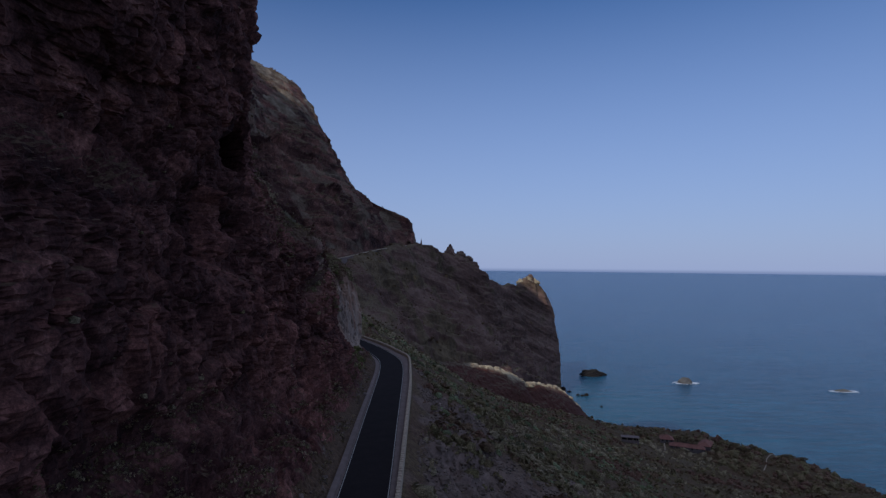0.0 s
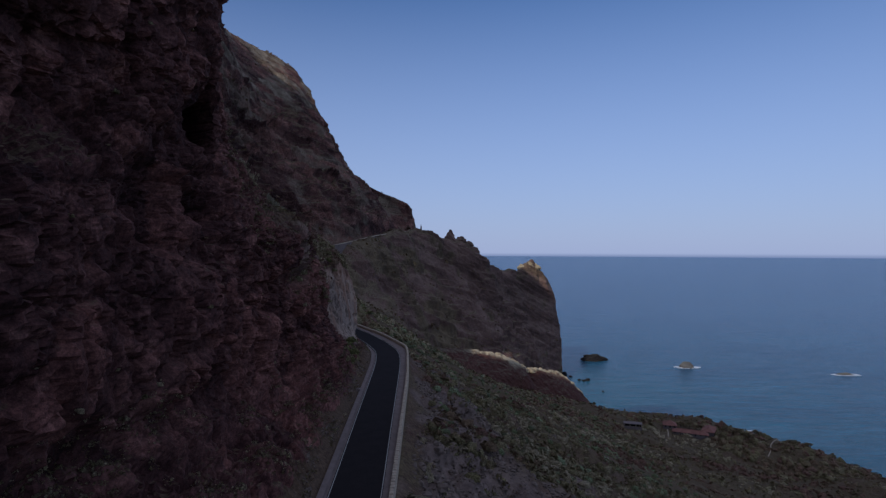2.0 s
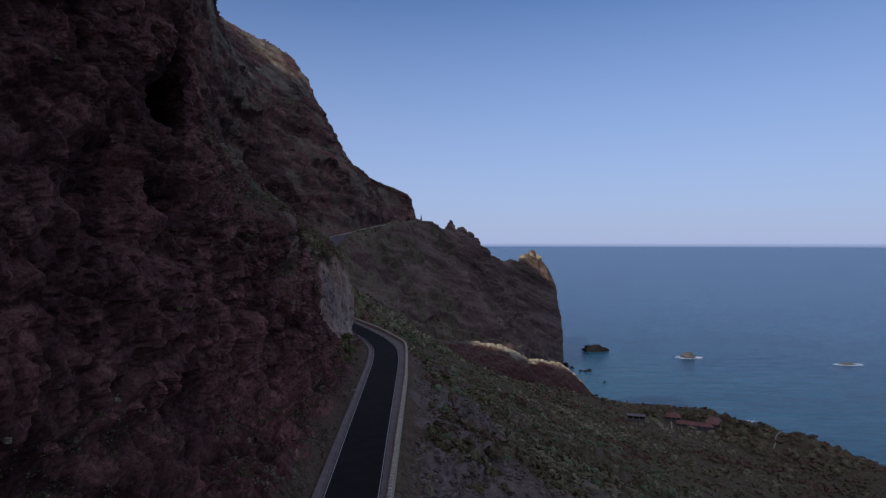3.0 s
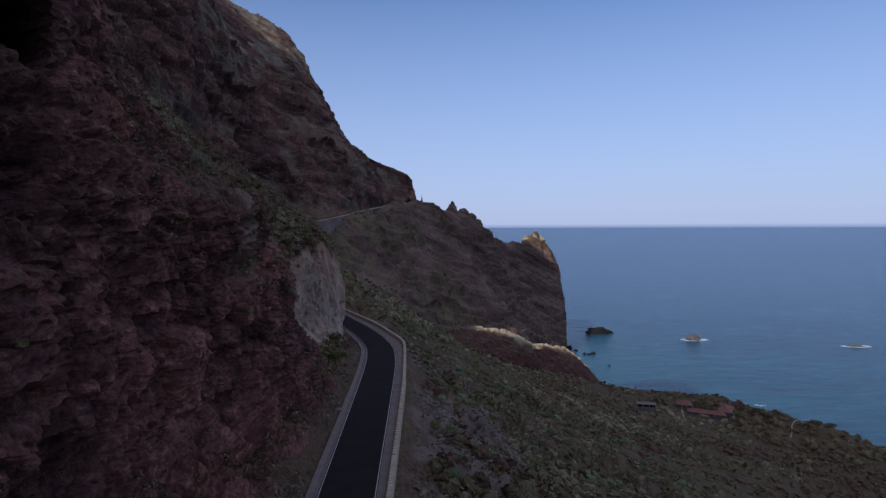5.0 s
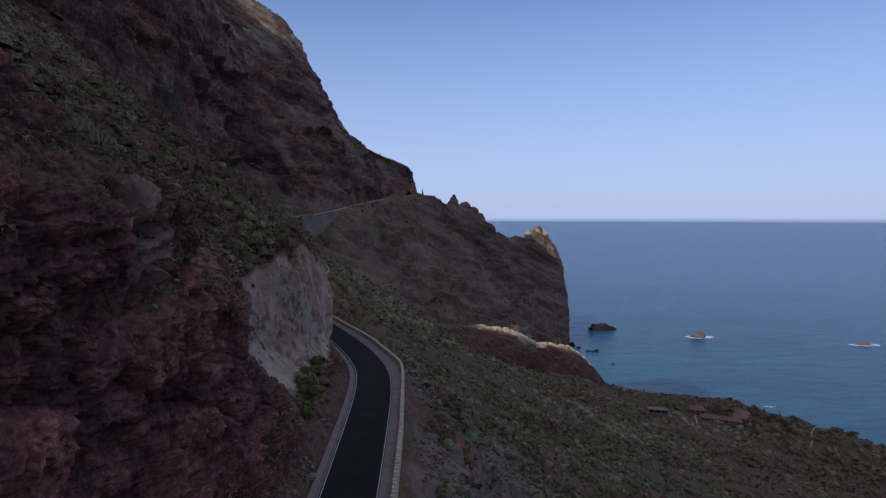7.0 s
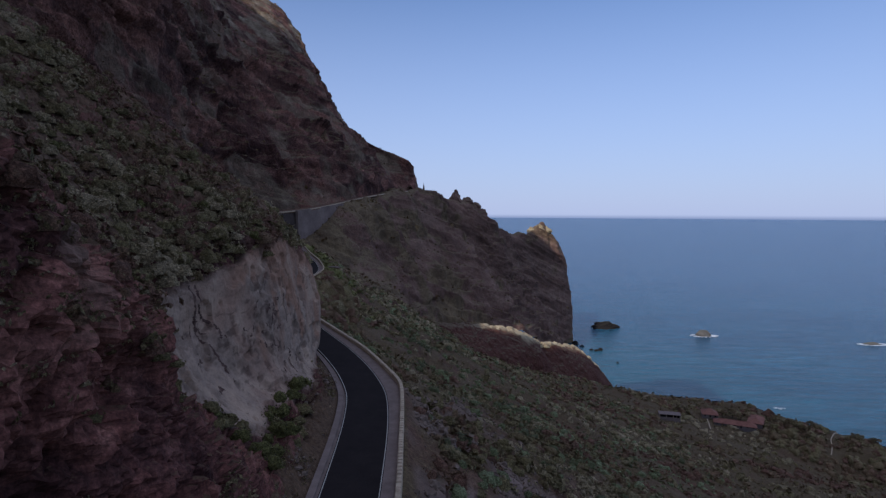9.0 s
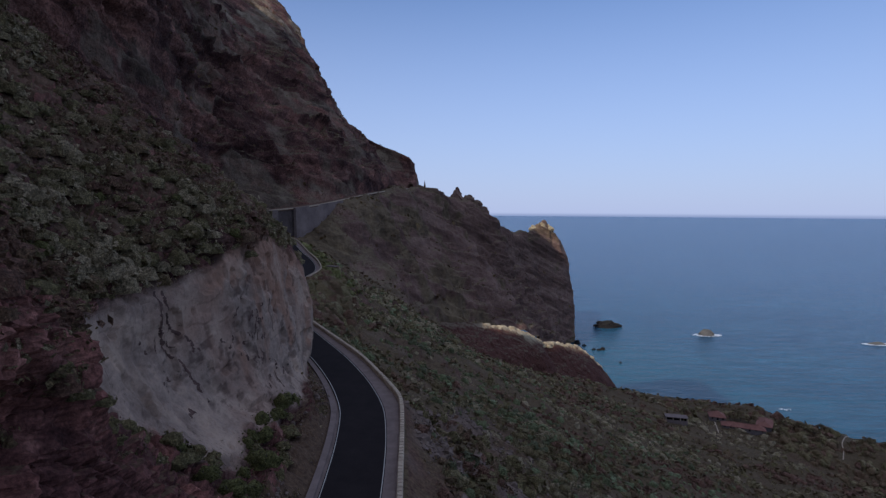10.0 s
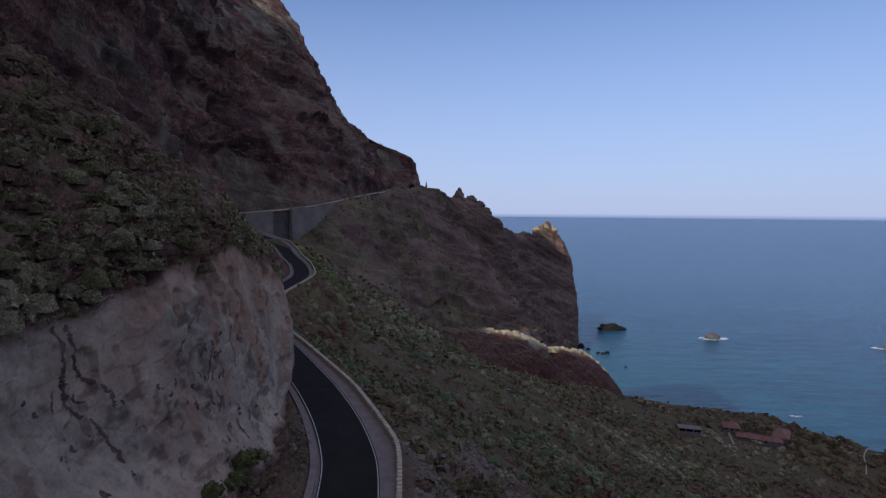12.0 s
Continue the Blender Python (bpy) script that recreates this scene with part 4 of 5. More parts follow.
# retaining wall under the start of the upper road: two buttressed panels with a recess between
def wall_panel(name, a, b, top_a, top_b, foot_a, foot_b, thick, material, parent):
    a, b = np.array(a, float), np.array(b, float)
    d = (b - a) / np.linalg.norm(b - a)
    out = np.array((d[1], -d[0])) * thick
    pts = []
    for p, hi, lo in ((a, top_a, foot_a), (b, top_b, foot_b)):
        for q, z in ((p - out, lo), (p + out * 1.8, lo), (p + out, hi), (p - out, hi)):
            pts.append((q[0], q[1], z))
    bm = bmesh.new()
    v = [bm.verts.new(p) for p in pts]
    for f in ((0, 1, 2, 3), (7, 6, 5, 4), (0, 4, 5, 1), (1, 5, 6, 2), (2, 6, 7, 3), (3, 7, 4, 0)):
        bm.faces.new([v[k] for k in f])
    bmesh.ops.subdivide_edges(bm, edges=bm.edges[:], cuts=3, use_grid_fill=True)
    for q in bm.verts:
        q.co += Vector((noise.noise(q.co * 0.3), noise.noise(q.co * 0.3 + Vector((9, 0, 0))), 0)) * 0.25
    bmesh.ops.recalc_face_normals(bm, faces=bm.faces[:])
    return part(name, bm, material, parent)


wall_root = tagged(new("retaining_wall"), "grey concrete retaining wall carrying the upper road", "retaining wall", kind="structure")
wall_panel("panel", (-130, 409), (-111, 432), 224.1, 226.3, 209, 211, 0.8, M_WALL, wall_root)
# recessed panel, painted darker for the shade it stands in
wall_panel("panel", (-112, 434), (-105, 448), 225.8, 227.6, 206, 207, 0.5, M_WALL_SHADE, wall_root)
wall_panel("panel", (-103.5, 445), (-84, 508), 228.0, 234.0, 202, 216, 0.9, M_WALL, wall_root)

# tunnel mouth where the upper road enters the nose of the mountain
def arch_ring(bm, inner, outer, rise, depth, n=12):
    prof = [(-1, 0)] + [(math.cos(math.pi * (1 - k / n)), 1 + math.sin(math.pi * k / n)) for k in range(n + 1)] + [(1, 0)]
    rows = []
    for y in (0, depth):
        rows.append([[bm.verts.new((x * r, y, z * r * rise)) for x, z in prof] for r in (inner, outer)])
    for k in range(len(prof) - 1):
        a, b = rows
        for q in ((a[0][k], a[0][k + 1], a[1][k + 1], a[1][k]), (a[0][k], b[0][k], b[0][k + 1], a[0][k + 1]), (a[1][k], a[1][k + 1], b[1][k + 1], b[1][k])):
            bm.faces.new(q)


tunnel = tagged(new("tunnel"), "dark arched tunnel mouth in the mountain nose", "tunnel", kind="structure")
tunnel.matrix_world = pose(-47.5, 752, 254.6, 0, 0, 10)
bm = bmesh.new()
arch_ring(bm, 2.6, 3.4, 1.0, 2.0)
part("arch", bm, M_EARTH, tunnel)
bm = bmesh.new()
arch_ring(bm, 2.55, 2.6, 1.0, 14.0)
vs = [bm.verts.new(p) for p in ((-3, 14, 0), (3, 14, 0), (3, 14, 6), (-3, 14, 6))]
bm.faces.new(vs)
part("lining", bm, M_DARK, tunnel)


# ---- rocks ----
def rock(name, at, size, material, seed, label, category="rock", tall=1.0, group="", rise=0.5, spike=0.25, taper=0.4):
    """A broken lump of rock with flat facets and a sunken foot."""
    bm = bmesh.new()
    bmesh.ops.create_icosphere(bm, subdivisions=3 if name == "boulder" else 4, radius=1.0)
    co = np.array([v.co for v in bm.verts])
    d = 1 + 0.30 * fbm(co, 1.3, 3, seed) + blocky(co, 0.6, 0.45, 0.08, seed + 3) * spike * 4
    lean = 1 - taper * np.clip(co[:, 2:], -0.3, 1)
    co = co * d[:, None] * np.concatenate([lean, lean, np.ones_like(lean)], axis=1) * np.array(size) * np.array((1, 1, tall))
    for v, p in zip(bm.verts, co):
        v.co = p
    bmesh.ops.recalc_face_normals(bm, faces=bm.faces[:])
    ob = part(name, bm, material, None)
    ob.location = (at[0], at[1], at[2] + size[2] * tall * (rise - 0.5))
    return tagged(ob, label, category, group)


rock("rock_pinnacle", (-31.5, 781, 257), (1.3, 1.5, 2.2), M_FAR, 3, "slender dark rock needle standing on the ridge", "rock", 3.6, spike=0.12)
rock("rock_outcrop", (-20, 790, 251), (8, 8, 4.6), M_FAR, 5, "dark jagged rock outcrop on the ridge crest", "rock", 1.2, "crest rocks")
rock("rock_outcrop", (-10, 800, 248), (5, 7, 5.5), M_FAR, 6, "dark jagged rock outcrop on the ridge crest", "rock", 1.2, "crest rocks")
rock("rock_outcrop", (11, 835, 248), (7.5, 8, 8.5), M_FAR, 8, "blocky dark rock knob on the ridge crest", "rock", 1.2, "crest rocks")
rock("rock_outcrop", (27, 855, 244), (9, 9, 6.5), M_FAR, 9, "dark jagged rock outcrop on the ridge crest", "rock", 1.1, "crest rocks")
rock("rock_outcrop", (40, 868, 239), (7, 7, 5), M_FAR, 10, "dark jagged rock outcrop on the ridge crest", "rock", 1.1, "crest rocks")
# tip blocks take the pale crest rock to stand in for sunlight
rock("rock_outcrop", (146, 1026, 199), (8, 7, 6), M_CREST, 14, "rock block on the headland tip, sunlight put into its paler colour", "rock", 1.1)
rock("rock_outcrop", (159, 1034, 203), (8, 7, 7.5), M_CREST, 11, "rock block on the headland tip, sunlight put into its paler colour", "rock", 1.1)
rock("rock_outcrop", (174, 1042, 200), (9, 7, 8), M_CREST, 12, "rock block on the headland tip, sunlight put into its paler colour", "rock", 1.1)

crest = np.array(CREST[3:14], float)
jit = random.Random(17)
for k, u in enumerate(sorted([jit.uniform(0.9, 9.6) for i in range(38)] + [jit.gauss(3.2, 0.45) for i in range(26)])):
    x, y, z = catmull(crest, np.array([min(max(u, 0.9), 9.6)]))[0]
    drop = abs(jit.gauss(0, 1.0)) * (1.7 + 3.6 * math.exp(-((x - 80) / 12) ** 2))
    big = jit.uniform(0.9, 2.4)
    rock("boulder", (x + 0.9 * drop + jit.uniform(-1, 1), y - 1.1 * drop + jit.uniform(-1, 1), z - 0.75 * drop - 0.5), (big * jit.uniform(0.9, 1.7), big, big * jit.uniform(0.5, 0.95)), M_CREST, 500 + k, "pale weathered boulder on the bluff's crest", "boulder", 1.0, "crest boulders", rise=0.5)
rock("sea_stack", (320, 1168, 0), (26, 11, 8), M_SEAROCK, 20, "low black sea rock in calm water", "sea rock", 1.3, rise=0.75)
rock("islet", (486, 1103, 0), (17, 9, 7), M_ISLET, 23, "tawny sunlit islet ringed with white surf", "islet", 1.2, rise=0.6)
rock("islet", (757, 1041, 0), (13, 7, 3.2), M_ISLET, 26, "low tawny reef ringed with white surf", "islet", 1.0, rise=0.5)
for k, (x, y, r) in enumerate(((234, 1012, 3.2), (243, 985, 3.0), (250, 981, 3.5), (257, 984, 4.8), (259, 990, 4.0), (229, 1040, 4.5), (262, 905, 2.2), (224, 1024, 6))):
    rock("sea_rock", (x, y, 0), (r, r * 0.8, r * 0.75), M_SEAROCK, 30 + k, "small black rock awash off the headland", "sea rock", 1.0, "rocks off the headland", rise=0.6)


def foam(at, rx, ry, seed, holes=0.35, turn=0.0):
    """A ragged ring of surf on the water."""
    rng = np.random.default_rng(seed)
    verts, faces = [], []
    for k in range(int(min(260, 20 * rx))):
        a, r = rng.uniform(0, 2 * math.pi), rng.normal(1.0, 0.13 if rx > 9 else 0.4)
        if math.sin(a * 3 + seed) * 0.5 + 0.5 < holes * rng.uniform(0, 1.2):
            continue
        x, y, s = r * rx * math.cos(a), r * ry * math.sin(a), rng.uniform(0.5, 1.9) * min(1.0, rx / 12)
        x, y = x * math.cos(turn) - y * math.sin(turn), x * math.sin(turn) + y * math.cos(turn)
        i = len(verts)
        for b in range(5):
            w = b * 1.2566 + rng.uniform(-0.3, 0.3)
            verts.append((at[0] + x + 1.7 * s * math.cos(w), at[1] + y + s * math.sin(w), 0.25 + 0.02 * (k % 9)))
        faces.append([i, i + 1, i + 2, i + 3, i + 4])
    return tagged(soup("foam", verts, faces, M_FOAM), "white surf breaking round a rock", "surf", kind="stuff")


foam((486, 1101), 21, 11, 2)
foam((757, 1039), 22, 8, 5, 0.1)
foam((392, 709), 5.0, 2.6, 7, 1.9)

# ---- vegetation ----
def scatter(grid, count, weight, seed):
    """Random places on a grid of points: each is a point and the slope's normal."""
    rng = np.random.default_rng(seed)
    a, b, c = grid[:-1, :-1], grid[1:, :-1], grid[:-1, 1:]
    n = np.cross(b - a, c - a)
    area = np.linalg.norm(n, axis=-1)
    n = n / np.maximum(area, 1e-9)[..., None]
    n = n * np.where(n[..., 2:] < 0, -1, 1)
    w = (area * weight(a, n)).reshape(-1)
    pick = rng.choice(len(w), size=count, p=w / w.sum())
    u, v = rng.random((2, count))
    a, b, c, n = (q.reshape(-1, 3)[pick] for q in (a, b, c, n))
    return a + (b - a) * u[:, None] + (c - a) * v[:, None], n


def bush_cloud(name, places, sizes, tones, leaves, leaf, material, seed, flat=0.75, drop=0.25, loose=0.55):
    """Many low bushes as loose domes of leaf clumps, joined into one mesh."""
    rng = np.random.default_rng(seed)
    k = len(places)
    d = rng.normal(size=(k, leaves, 3))
    d[..., 2] = np.abs(d[..., 2]) * 0.9 + 0.05
    d /= np.linalg.norm(d, axis=-1, keepdims=True)
    r = rng.uniform(0.55, 1.0, (k, leaves, 1))
    lob = 1 + 0.35 * rng.normal(size=(k, leaves, 1)) * 0.6
    mid = d * r * lob * np.array((1, 1, flat))
    face = d + rng.normal(size=d.shape) * loose
    face /= np.linalg.norm(face, axis=-1, keepdims=True)
    t1 = np.cross(face, rng.normal(size=d.shape))
    t1 /= np.linalg.norm(t1, axis=-1, keepdims=True)
    t2 = np.cross(face, t1)
    h = leaf * rng.uniform(0.6, 1.35, (k, leaves, 1))
    quad = np.stack([mid - t1 * h, mid - t2 * h * 0.6, mid + t1 * h * 1.1, mid + t2 * h * 0.7], axis=2)
    s = np.asarray(sizes)[:, None, None, None]
    v = np.asarray(places)[:, None, None, :] + quad * s - np.array((0, 0, 1.0)) * s * drop * 0.5
    f = np.arange(k * leaves * 4).reshape(-1, 4)
    tone = np.repeat(np.clip(np.asarray(tones)[:, None] + rng.normal(size=(k, leaves)) * 0.09, 0, 1).reshape(-1), 4)
    return soup(name, v.reshape(-1, 3), f, material, marks=[("tone", tone)])


def dome_cloud(name, places, sizes, tones, rings, segs, material, seed, flat=0.8, rag=0.2):
    """Many rounded shrubs as ragged low domes, joined into one mesh."""
    rng = np.random.default_rng(seed)
    k = len(places)
    el = np.concatenate(([math.pi / 2], np.repeat(np.linspace(math.pi / 2, -0.35, rings + 1)[1:], segs)))
    az = np.concatenate(([0.0], np.tile(np.arange(segs) * 2 * math.pi / segs, rings)))
    unit = np.stack([np.cos(el) * np.cos(az), np.cos(el) * np.sin(az), np.sin(el)], axis=1)
    turn = rng.uniform(0, 2 * math.pi, k)
    ct, st = np.cos(turn)[:, None], np.sin(turn)[:, None]
    v = np.stack([unit[None, :, 0] * ct - unit[None, :, 1] * st, unit[None, :, 0] * st + unit[None, :, 1] * ct, np.broadcast_to(unit[None, :, 2], (k, len(unit)))], axis=-1)
    v = v * (1 + rag * np.clip(rng.normal(size=(k, len(unit), 1)), -1.8, 1.8)) * np.stack([rng.uniform(0.8, 1.25, k), rng.uniform(0.8, 1.25, k), flat * rng.uniform(0.75, 1.2, k)], axis=1)[:, None, :]
    v = np.asarray(places)[:, None, :] + v * np.asarray(sizes)[:, None, None]
    tri = []
    for s in range(segs):
        t = (s + 1) % segs
        tri.append((0, 1 + s, 1 + t))
        for r in range(rings - 1):
            p, q = 1 + r * segs, 1 + (r + 1) * segs
            tri += [(p + s, q + s, q + t), (p + s, q + t, p + t)]
    f = (np.array(tri)[None] + (np.arange(k) * len(unit))[:, None, None]).reshape(-1, 3)
    tone = np.repeat(np.clip(tones, 0, 1), len(unit))
    ob = soup(name, v.reshape(-1, 3), f, material, marks=[("tone", tone)])
    ob.data.polygons.foreach_set("use_smooth", np.full(len(f), True))
    return ob


# foot tracks between the coastal shrubs, kept clear of growth
TRACKS = ([(236, 406), (246, 419.5), (251.5, 428.5), (262, 439.6), (271.5, 449), (279, 458)], [(176, 436), (178, 441), (182, 451), (185, 460)])


def slope_weight(p, n):
    kx = np.interp(p[..., 1], RAIL[:, 1], RAIL[:, 0])
    out = smooth(1.5, 6, p[..., 0] - kx) * smooth(10, 50, p[..., 1]) * (1 - smooth(520, 600, p[..., 1])) * smooth(40, 60, p[..., 2])
    dist = np.hypot(p[..., 0], p[..., 1] - 60)
    open_ground = smooth(-0.3, 0.3, fbm(p, 24, 4, 120, (0.4, 1.5, 1)) + 0.12)
    scree = 1 - 0.75 * smooth(0.1, 0.5, fbm(p, 14, 3, 17, (1.6, 0.5, 1)) - 0.25) * (1 - smooth(45, 80, p[..., 0] - kx)) * (1 - smooth(200, 300, p[..., 1]))
    gravel = smooth(-0.15, 0.35, fbm(p, 12, 3, 125, (0.5, 1.3, 1))) * (1 - smooth(22, 48, p[..., 0] - kx)) * (1 - smooth(180, 230, p[..., 1]))
    scree = scree * (1 - 0.93 * gravel)
    ahead = (p[..., 0] < 0.95 * p[..., 1] + 30)
    clear = np.ones_like(dist)
    for line in TRACKS:
        for (xa, ya), (xb, yb) in zip(line, line[1:]):
            u = np.clip(((p[..., 0] - xa) * (xb - xa) + (p[..., 1] - ya) * (yb - ya)) / ((xb - xa) ** 2 + (yb - ya) ** 2), 0, 1)
            clear = clear * smooth(1.2, 3.0, np.hypot(p[..., 0] - xa - u * (xb - xa), p[..., 1] - ya - u * (yb - ya)))
    return out * (0.42 + open_ground) * clear * scree * np.clip(170 / np.maximum(dist, 60), 0.35, 1.4) * ahead


def tones_at(p, seed, lift=0.0):
    rng = np.random.default_rng(seed)
    return np.clip(0.44 + 0.62 * fbm(p, 30, 3, 130, (0.6, 1.2, 1)) + 0.32 * fbm(p, 7, 2, 134) + rng.normal(size=len(p)) * 0.14 + lift, 0, 1)


rng = np.random.default_rng(77)
for seed, count, leaves, leaf, near in ((1, 19000, 7, 0.38, True), (8, 14500, 4, 0.5, False)):
    pl, nl = scatter(SLOPE_G, count, lambda p, n: slope_weight(p, n) * (1 - smooth(210, 270, np.hypot(p[..., 0], p[..., 1])) if near else smooth(210, 270, np.hypot(p[..., 0], p[..., 1]))), seed)
    far_size = 1 + np.clip((np.hypot(pl[:, 0], pl[:, 1]) - 200) / 300, 0, 0.7)
    size, tone = np.clip(rng.lognormal(-0.22, 0.5, len(pl)), 0.2, 2.0) * far_size, tones_at(pl, seed + 1, 0.06)
    tagged(bush_cloud("shrubs", pl, size, tone, leaves, leaf, M_LEAF, seed + 3, 0.85), "dense olive and grey-green shrubs on the slope", "shrubs", kind="stuff")
    # inner domes of big shrubs toned darker, as shade among the leaves
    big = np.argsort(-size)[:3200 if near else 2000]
    tagged(dome_cloud("shrub_hearts", pl[big] - np.array((0, 0, 0.15)), size[big] * 0.7, tone[big] - 0.08, 2, 6, M_LEAF, seed + 2, 0.8, 0.3), "inner domes of the larger shrubs, toned darker for the shade within", "shrubs", kind="stuff")


# rounded green bushes across the middle of the slope, sparser towards the scree
pl, nl = scatter(SLOPE_G, 3900, lambda p, n: slope_weight(p, n) * (0.4 + smooth(170, 250, p[..., 1])) * (1 - smooth(90, 150, p[..., 0])) * (0.25 + smooth(-0.25, 0.25, fbm(p, 26, 3, 170, (0.6, 1.2, 1)))), 71)
size, tone = np.clip(rng.lognormal(0.2, 0.35, len(pl)), 0.6, 2.4), np.clip(0.5 + 0.5 * fbm(pl, 18, 3, 171) + rng.normal(size=len(pl)) * 0.16, 0, 1)
# domes darker, sprigs lighter: the bushes' inner shade put into the tone
tagged(dome_cloud("bushes", pl, size * 0.72, tone - 0.1, 2, 8, M_BROOM, 72, 0.95, 0.14), "rounded green bushes across the middle of the slope", "bushes", kind="stuff")
tagged(bush_cloud("bush_sprigs", pl, size * 1.05, tone + 0.08, 22, 0.17, M_BROOM, 73), "leafy sprigs of the rounded green bushes", "bushes", kind="stuff")


# loose stones on the scree below the parapet
def scree_weight(p, n):
    kx = np.interp(p[..., 1], RAIL[:, 1], RAIL[:, 0])
    gravel = smooth(-0.15, 0.35, fbm(p, 12, 3, 125, (0.5, 1.3, 1))) * (1 - smooth(22, 48, p[..., 0] - kx)) * (1 - smooth(180, 230, p[..., 1]))
    return (0.03 + gravel) * smooth(1.2, 3, p[..., 0] - kx) * (1 - smooth(40, 60, p[..., 0] - kx)) * smooth(30, 50, p[..., 1]) * (1 - smooth(200, 240, p[..., 1]))


pl, nl = scatter(SLOPE_G, 4200, scree_weight, 52)
ob = dome_cloud("scree", pl, np.clip(rng.lognormal(-1.35, 0.55, len(pl)), 0.08, 0.9), rng.random(len(pl)), 2, 5, M_SCREE, 53, 0.75, 0.25)
ob.data.polygons.foreach_set("use_smooth", np.zeros(len(ob.data.polygons), bool))
tagged(ob, "grey broken stones on the scree under the parapet", "scree", kind="stuff")


def hill_weight(p, n):
    up = smooth(0.35, 0.7, n[..., 2])
    hill = np.where(p[..., 1] > 108, smooth(-0.6, 1.6, p[..., 2] - tuff_top(p[..., 1])), smooth(215, 221, p[..., 2])) * smooth(88, 100, p[..., 1]) * (1 - smooth(275, 300, p[..., 2]))
    hill = hill * (1 - 0.93 * (1 - smooth(106, 111, p[..., 1])) * (1 - smooth(229.5, 231.5, p[..., 2])) * smooth(-27.5, -25.5, p[..., 0]))
    ledge = 0.22 * smooth(0.25, 0.6, n[..., 2]) * smooth(20, 40, p[..., 1]) * (p[..., 2] > 199) * (1 - smooth(113, 118, p[..., 1]) * (1 - smooth(186, 190, p[..., 1])) * smooth(200, 202, p[..., 2]) * (1 - smooth(214, 217, p[..., 2])))
    rx = np.interp(p[..., 1], ROAD[:, 1], ROAD[:, 0])
    return (1.3 * hill * (0.9 + 0.6 * up) * (1 + 1.8 * (1 - smooth(223, 228, p[..., 2])) * smooth(111, 116, p[..., 1])) * (0.7 + 0.9 * smooth(-0.3, 0.2, fbm(p, 9, 3, 140) + 0.10)) + ledge) * (rx - p[..., 0] > HALF + 2.2) * (p[..., 1] > 20)


def hill_zone(p, zone):
    hill = smooth(214, 218, p[..., 2]) * smooth(92, 100, p[..., 1])
    return (hill * (1 - smooth(158, 172, p[..., 1])), hill * smooth(158, 172, p[..., 1]) * (1 - smooth(260, 300, p[..., 1])), 1 - hill)[zone]


for zone, seed, count, rings, segs, mean, most, sprigs in ((0, 5, 4200, 2, 9, -0.16, 1.9, 34), (1, 20, 6000, 2, 6, -0.4, 1.1, 4), (2, 9, 900, 2, 6, -1.1, 0.5, 9)):
    pl, nl = scatter(CLIFF_G, count, lambda p, n: hill_weight(p, n) * hill_zone(p, zone), seed)
    size, tone = np.clip(rng.lognormal(mean, 0.55 if zone == 0 else 0.42, len(pl)), 0.15, most), tones_at(pl, seed + 1, 0.0) + rng.normal(size=len(pl)) * 0.2
    # domes take a darker tone that stands for shade inside the shrub
    tagged(dome_cloud("shrubs", pl, size * (0.62 if sprigs > 9 else 0.75), tone - 0.1, rings, segs, M_LEAF, seed + 2, 1.0, 0.12 if zone == 0 else 0.2), "grey-green shrubs on the hillside and ledges above the road", "shrubs", kind="stuff")
    if sprigs:
        tagged(bush_cloud("shrub_sprigs", pl, size * 1.2, tone + rng.uniform(-0.15, 0.3, len(pl)), sprigs, (0.15 if zone == 0 else 0.21) if sprigs > 4 else 0.42, M_LEAF, seed + 3), "loose leafy sprigs of the hillside shrubs", "shrubs", kind="stuff")

# dry ochre and olive tufts on the ledges of the red shoulder
pl, nl = scatter(CLIFF_G, 1500, lambda p, n: smooth(76, 84, p[..., 1]) * (1 - smooth(112, 116, p[..., 1])) * smooth(214, 222, p[..., 2]) * (1 - smooth(240, 250, p[..., 2])) * (0.1 + smooth(-0.1, 0.4, n[..., 2])) * smooth(-0.2, 0.3, fbm(p, 5, 3, 160)), 61)
size = np.clip(rng.lognormal(-0.95, 0.4, len(pl)), 0.15, 0.8)
tagged(bush_cloud("tufts", pl, size, np.clip(rng.normal(0.5, 0.3, len(pl)), 0, 1), 14, 0.25, M_LEAF, 62), "dry ochre tufts on the ledges of the red shoulder", "tufts", kind="stuff")
# grey weeds at the foot of the cliff
pl, nl = scatter(CLIFF_G, 1300, lambda p, n: smooth(30, 40, p[..., 1]) * (1 - smooth(112, 118, p[..., 1])) * smooth(199, 200, p[..., 2]) * (1 - smooth(206, 212, p[..., 2])) * smooth(0.1, 0.5, n[..., 2]) * smooth(-0.1, 0.3, fbm(p, 6, 3, 165)), 63)
size = np.clip(rng.lognormal(-1.0, 0.45, len(pl)), 0.15, 0.9)
tagged(bush_cloud("weeds", pl, size, np.clip(rng.normal(0.55, 0.3, len(pl)), 0, 1), 14, 0.25, M_LEAF, 64), "grey-green weeds at the foot of the cliff", "weeds", kind="stuff")

# verge between the gutter and the rock: weeds and fallen stones
def verge_weight(p, n):
    rx = np.interp(p[..., 1], ROAD[:, 1], ROAD[:, 0])
    rz = np.interp(p[..., 1], ROAD[:, 1], ROAD[:, 2])
    return smooth(40, 60, p[..., 1]) * (1 - smooth(225, 240, p[..., 1])) * smooth(HALF + 1.5, HALF + 2.1, rx - p[..., 0]) * (1 - smooth(1.2, 3.2, p[..., 2] - rz)) * smooth(-0.25, 0.3, fbm(p, 5, 3, 175))


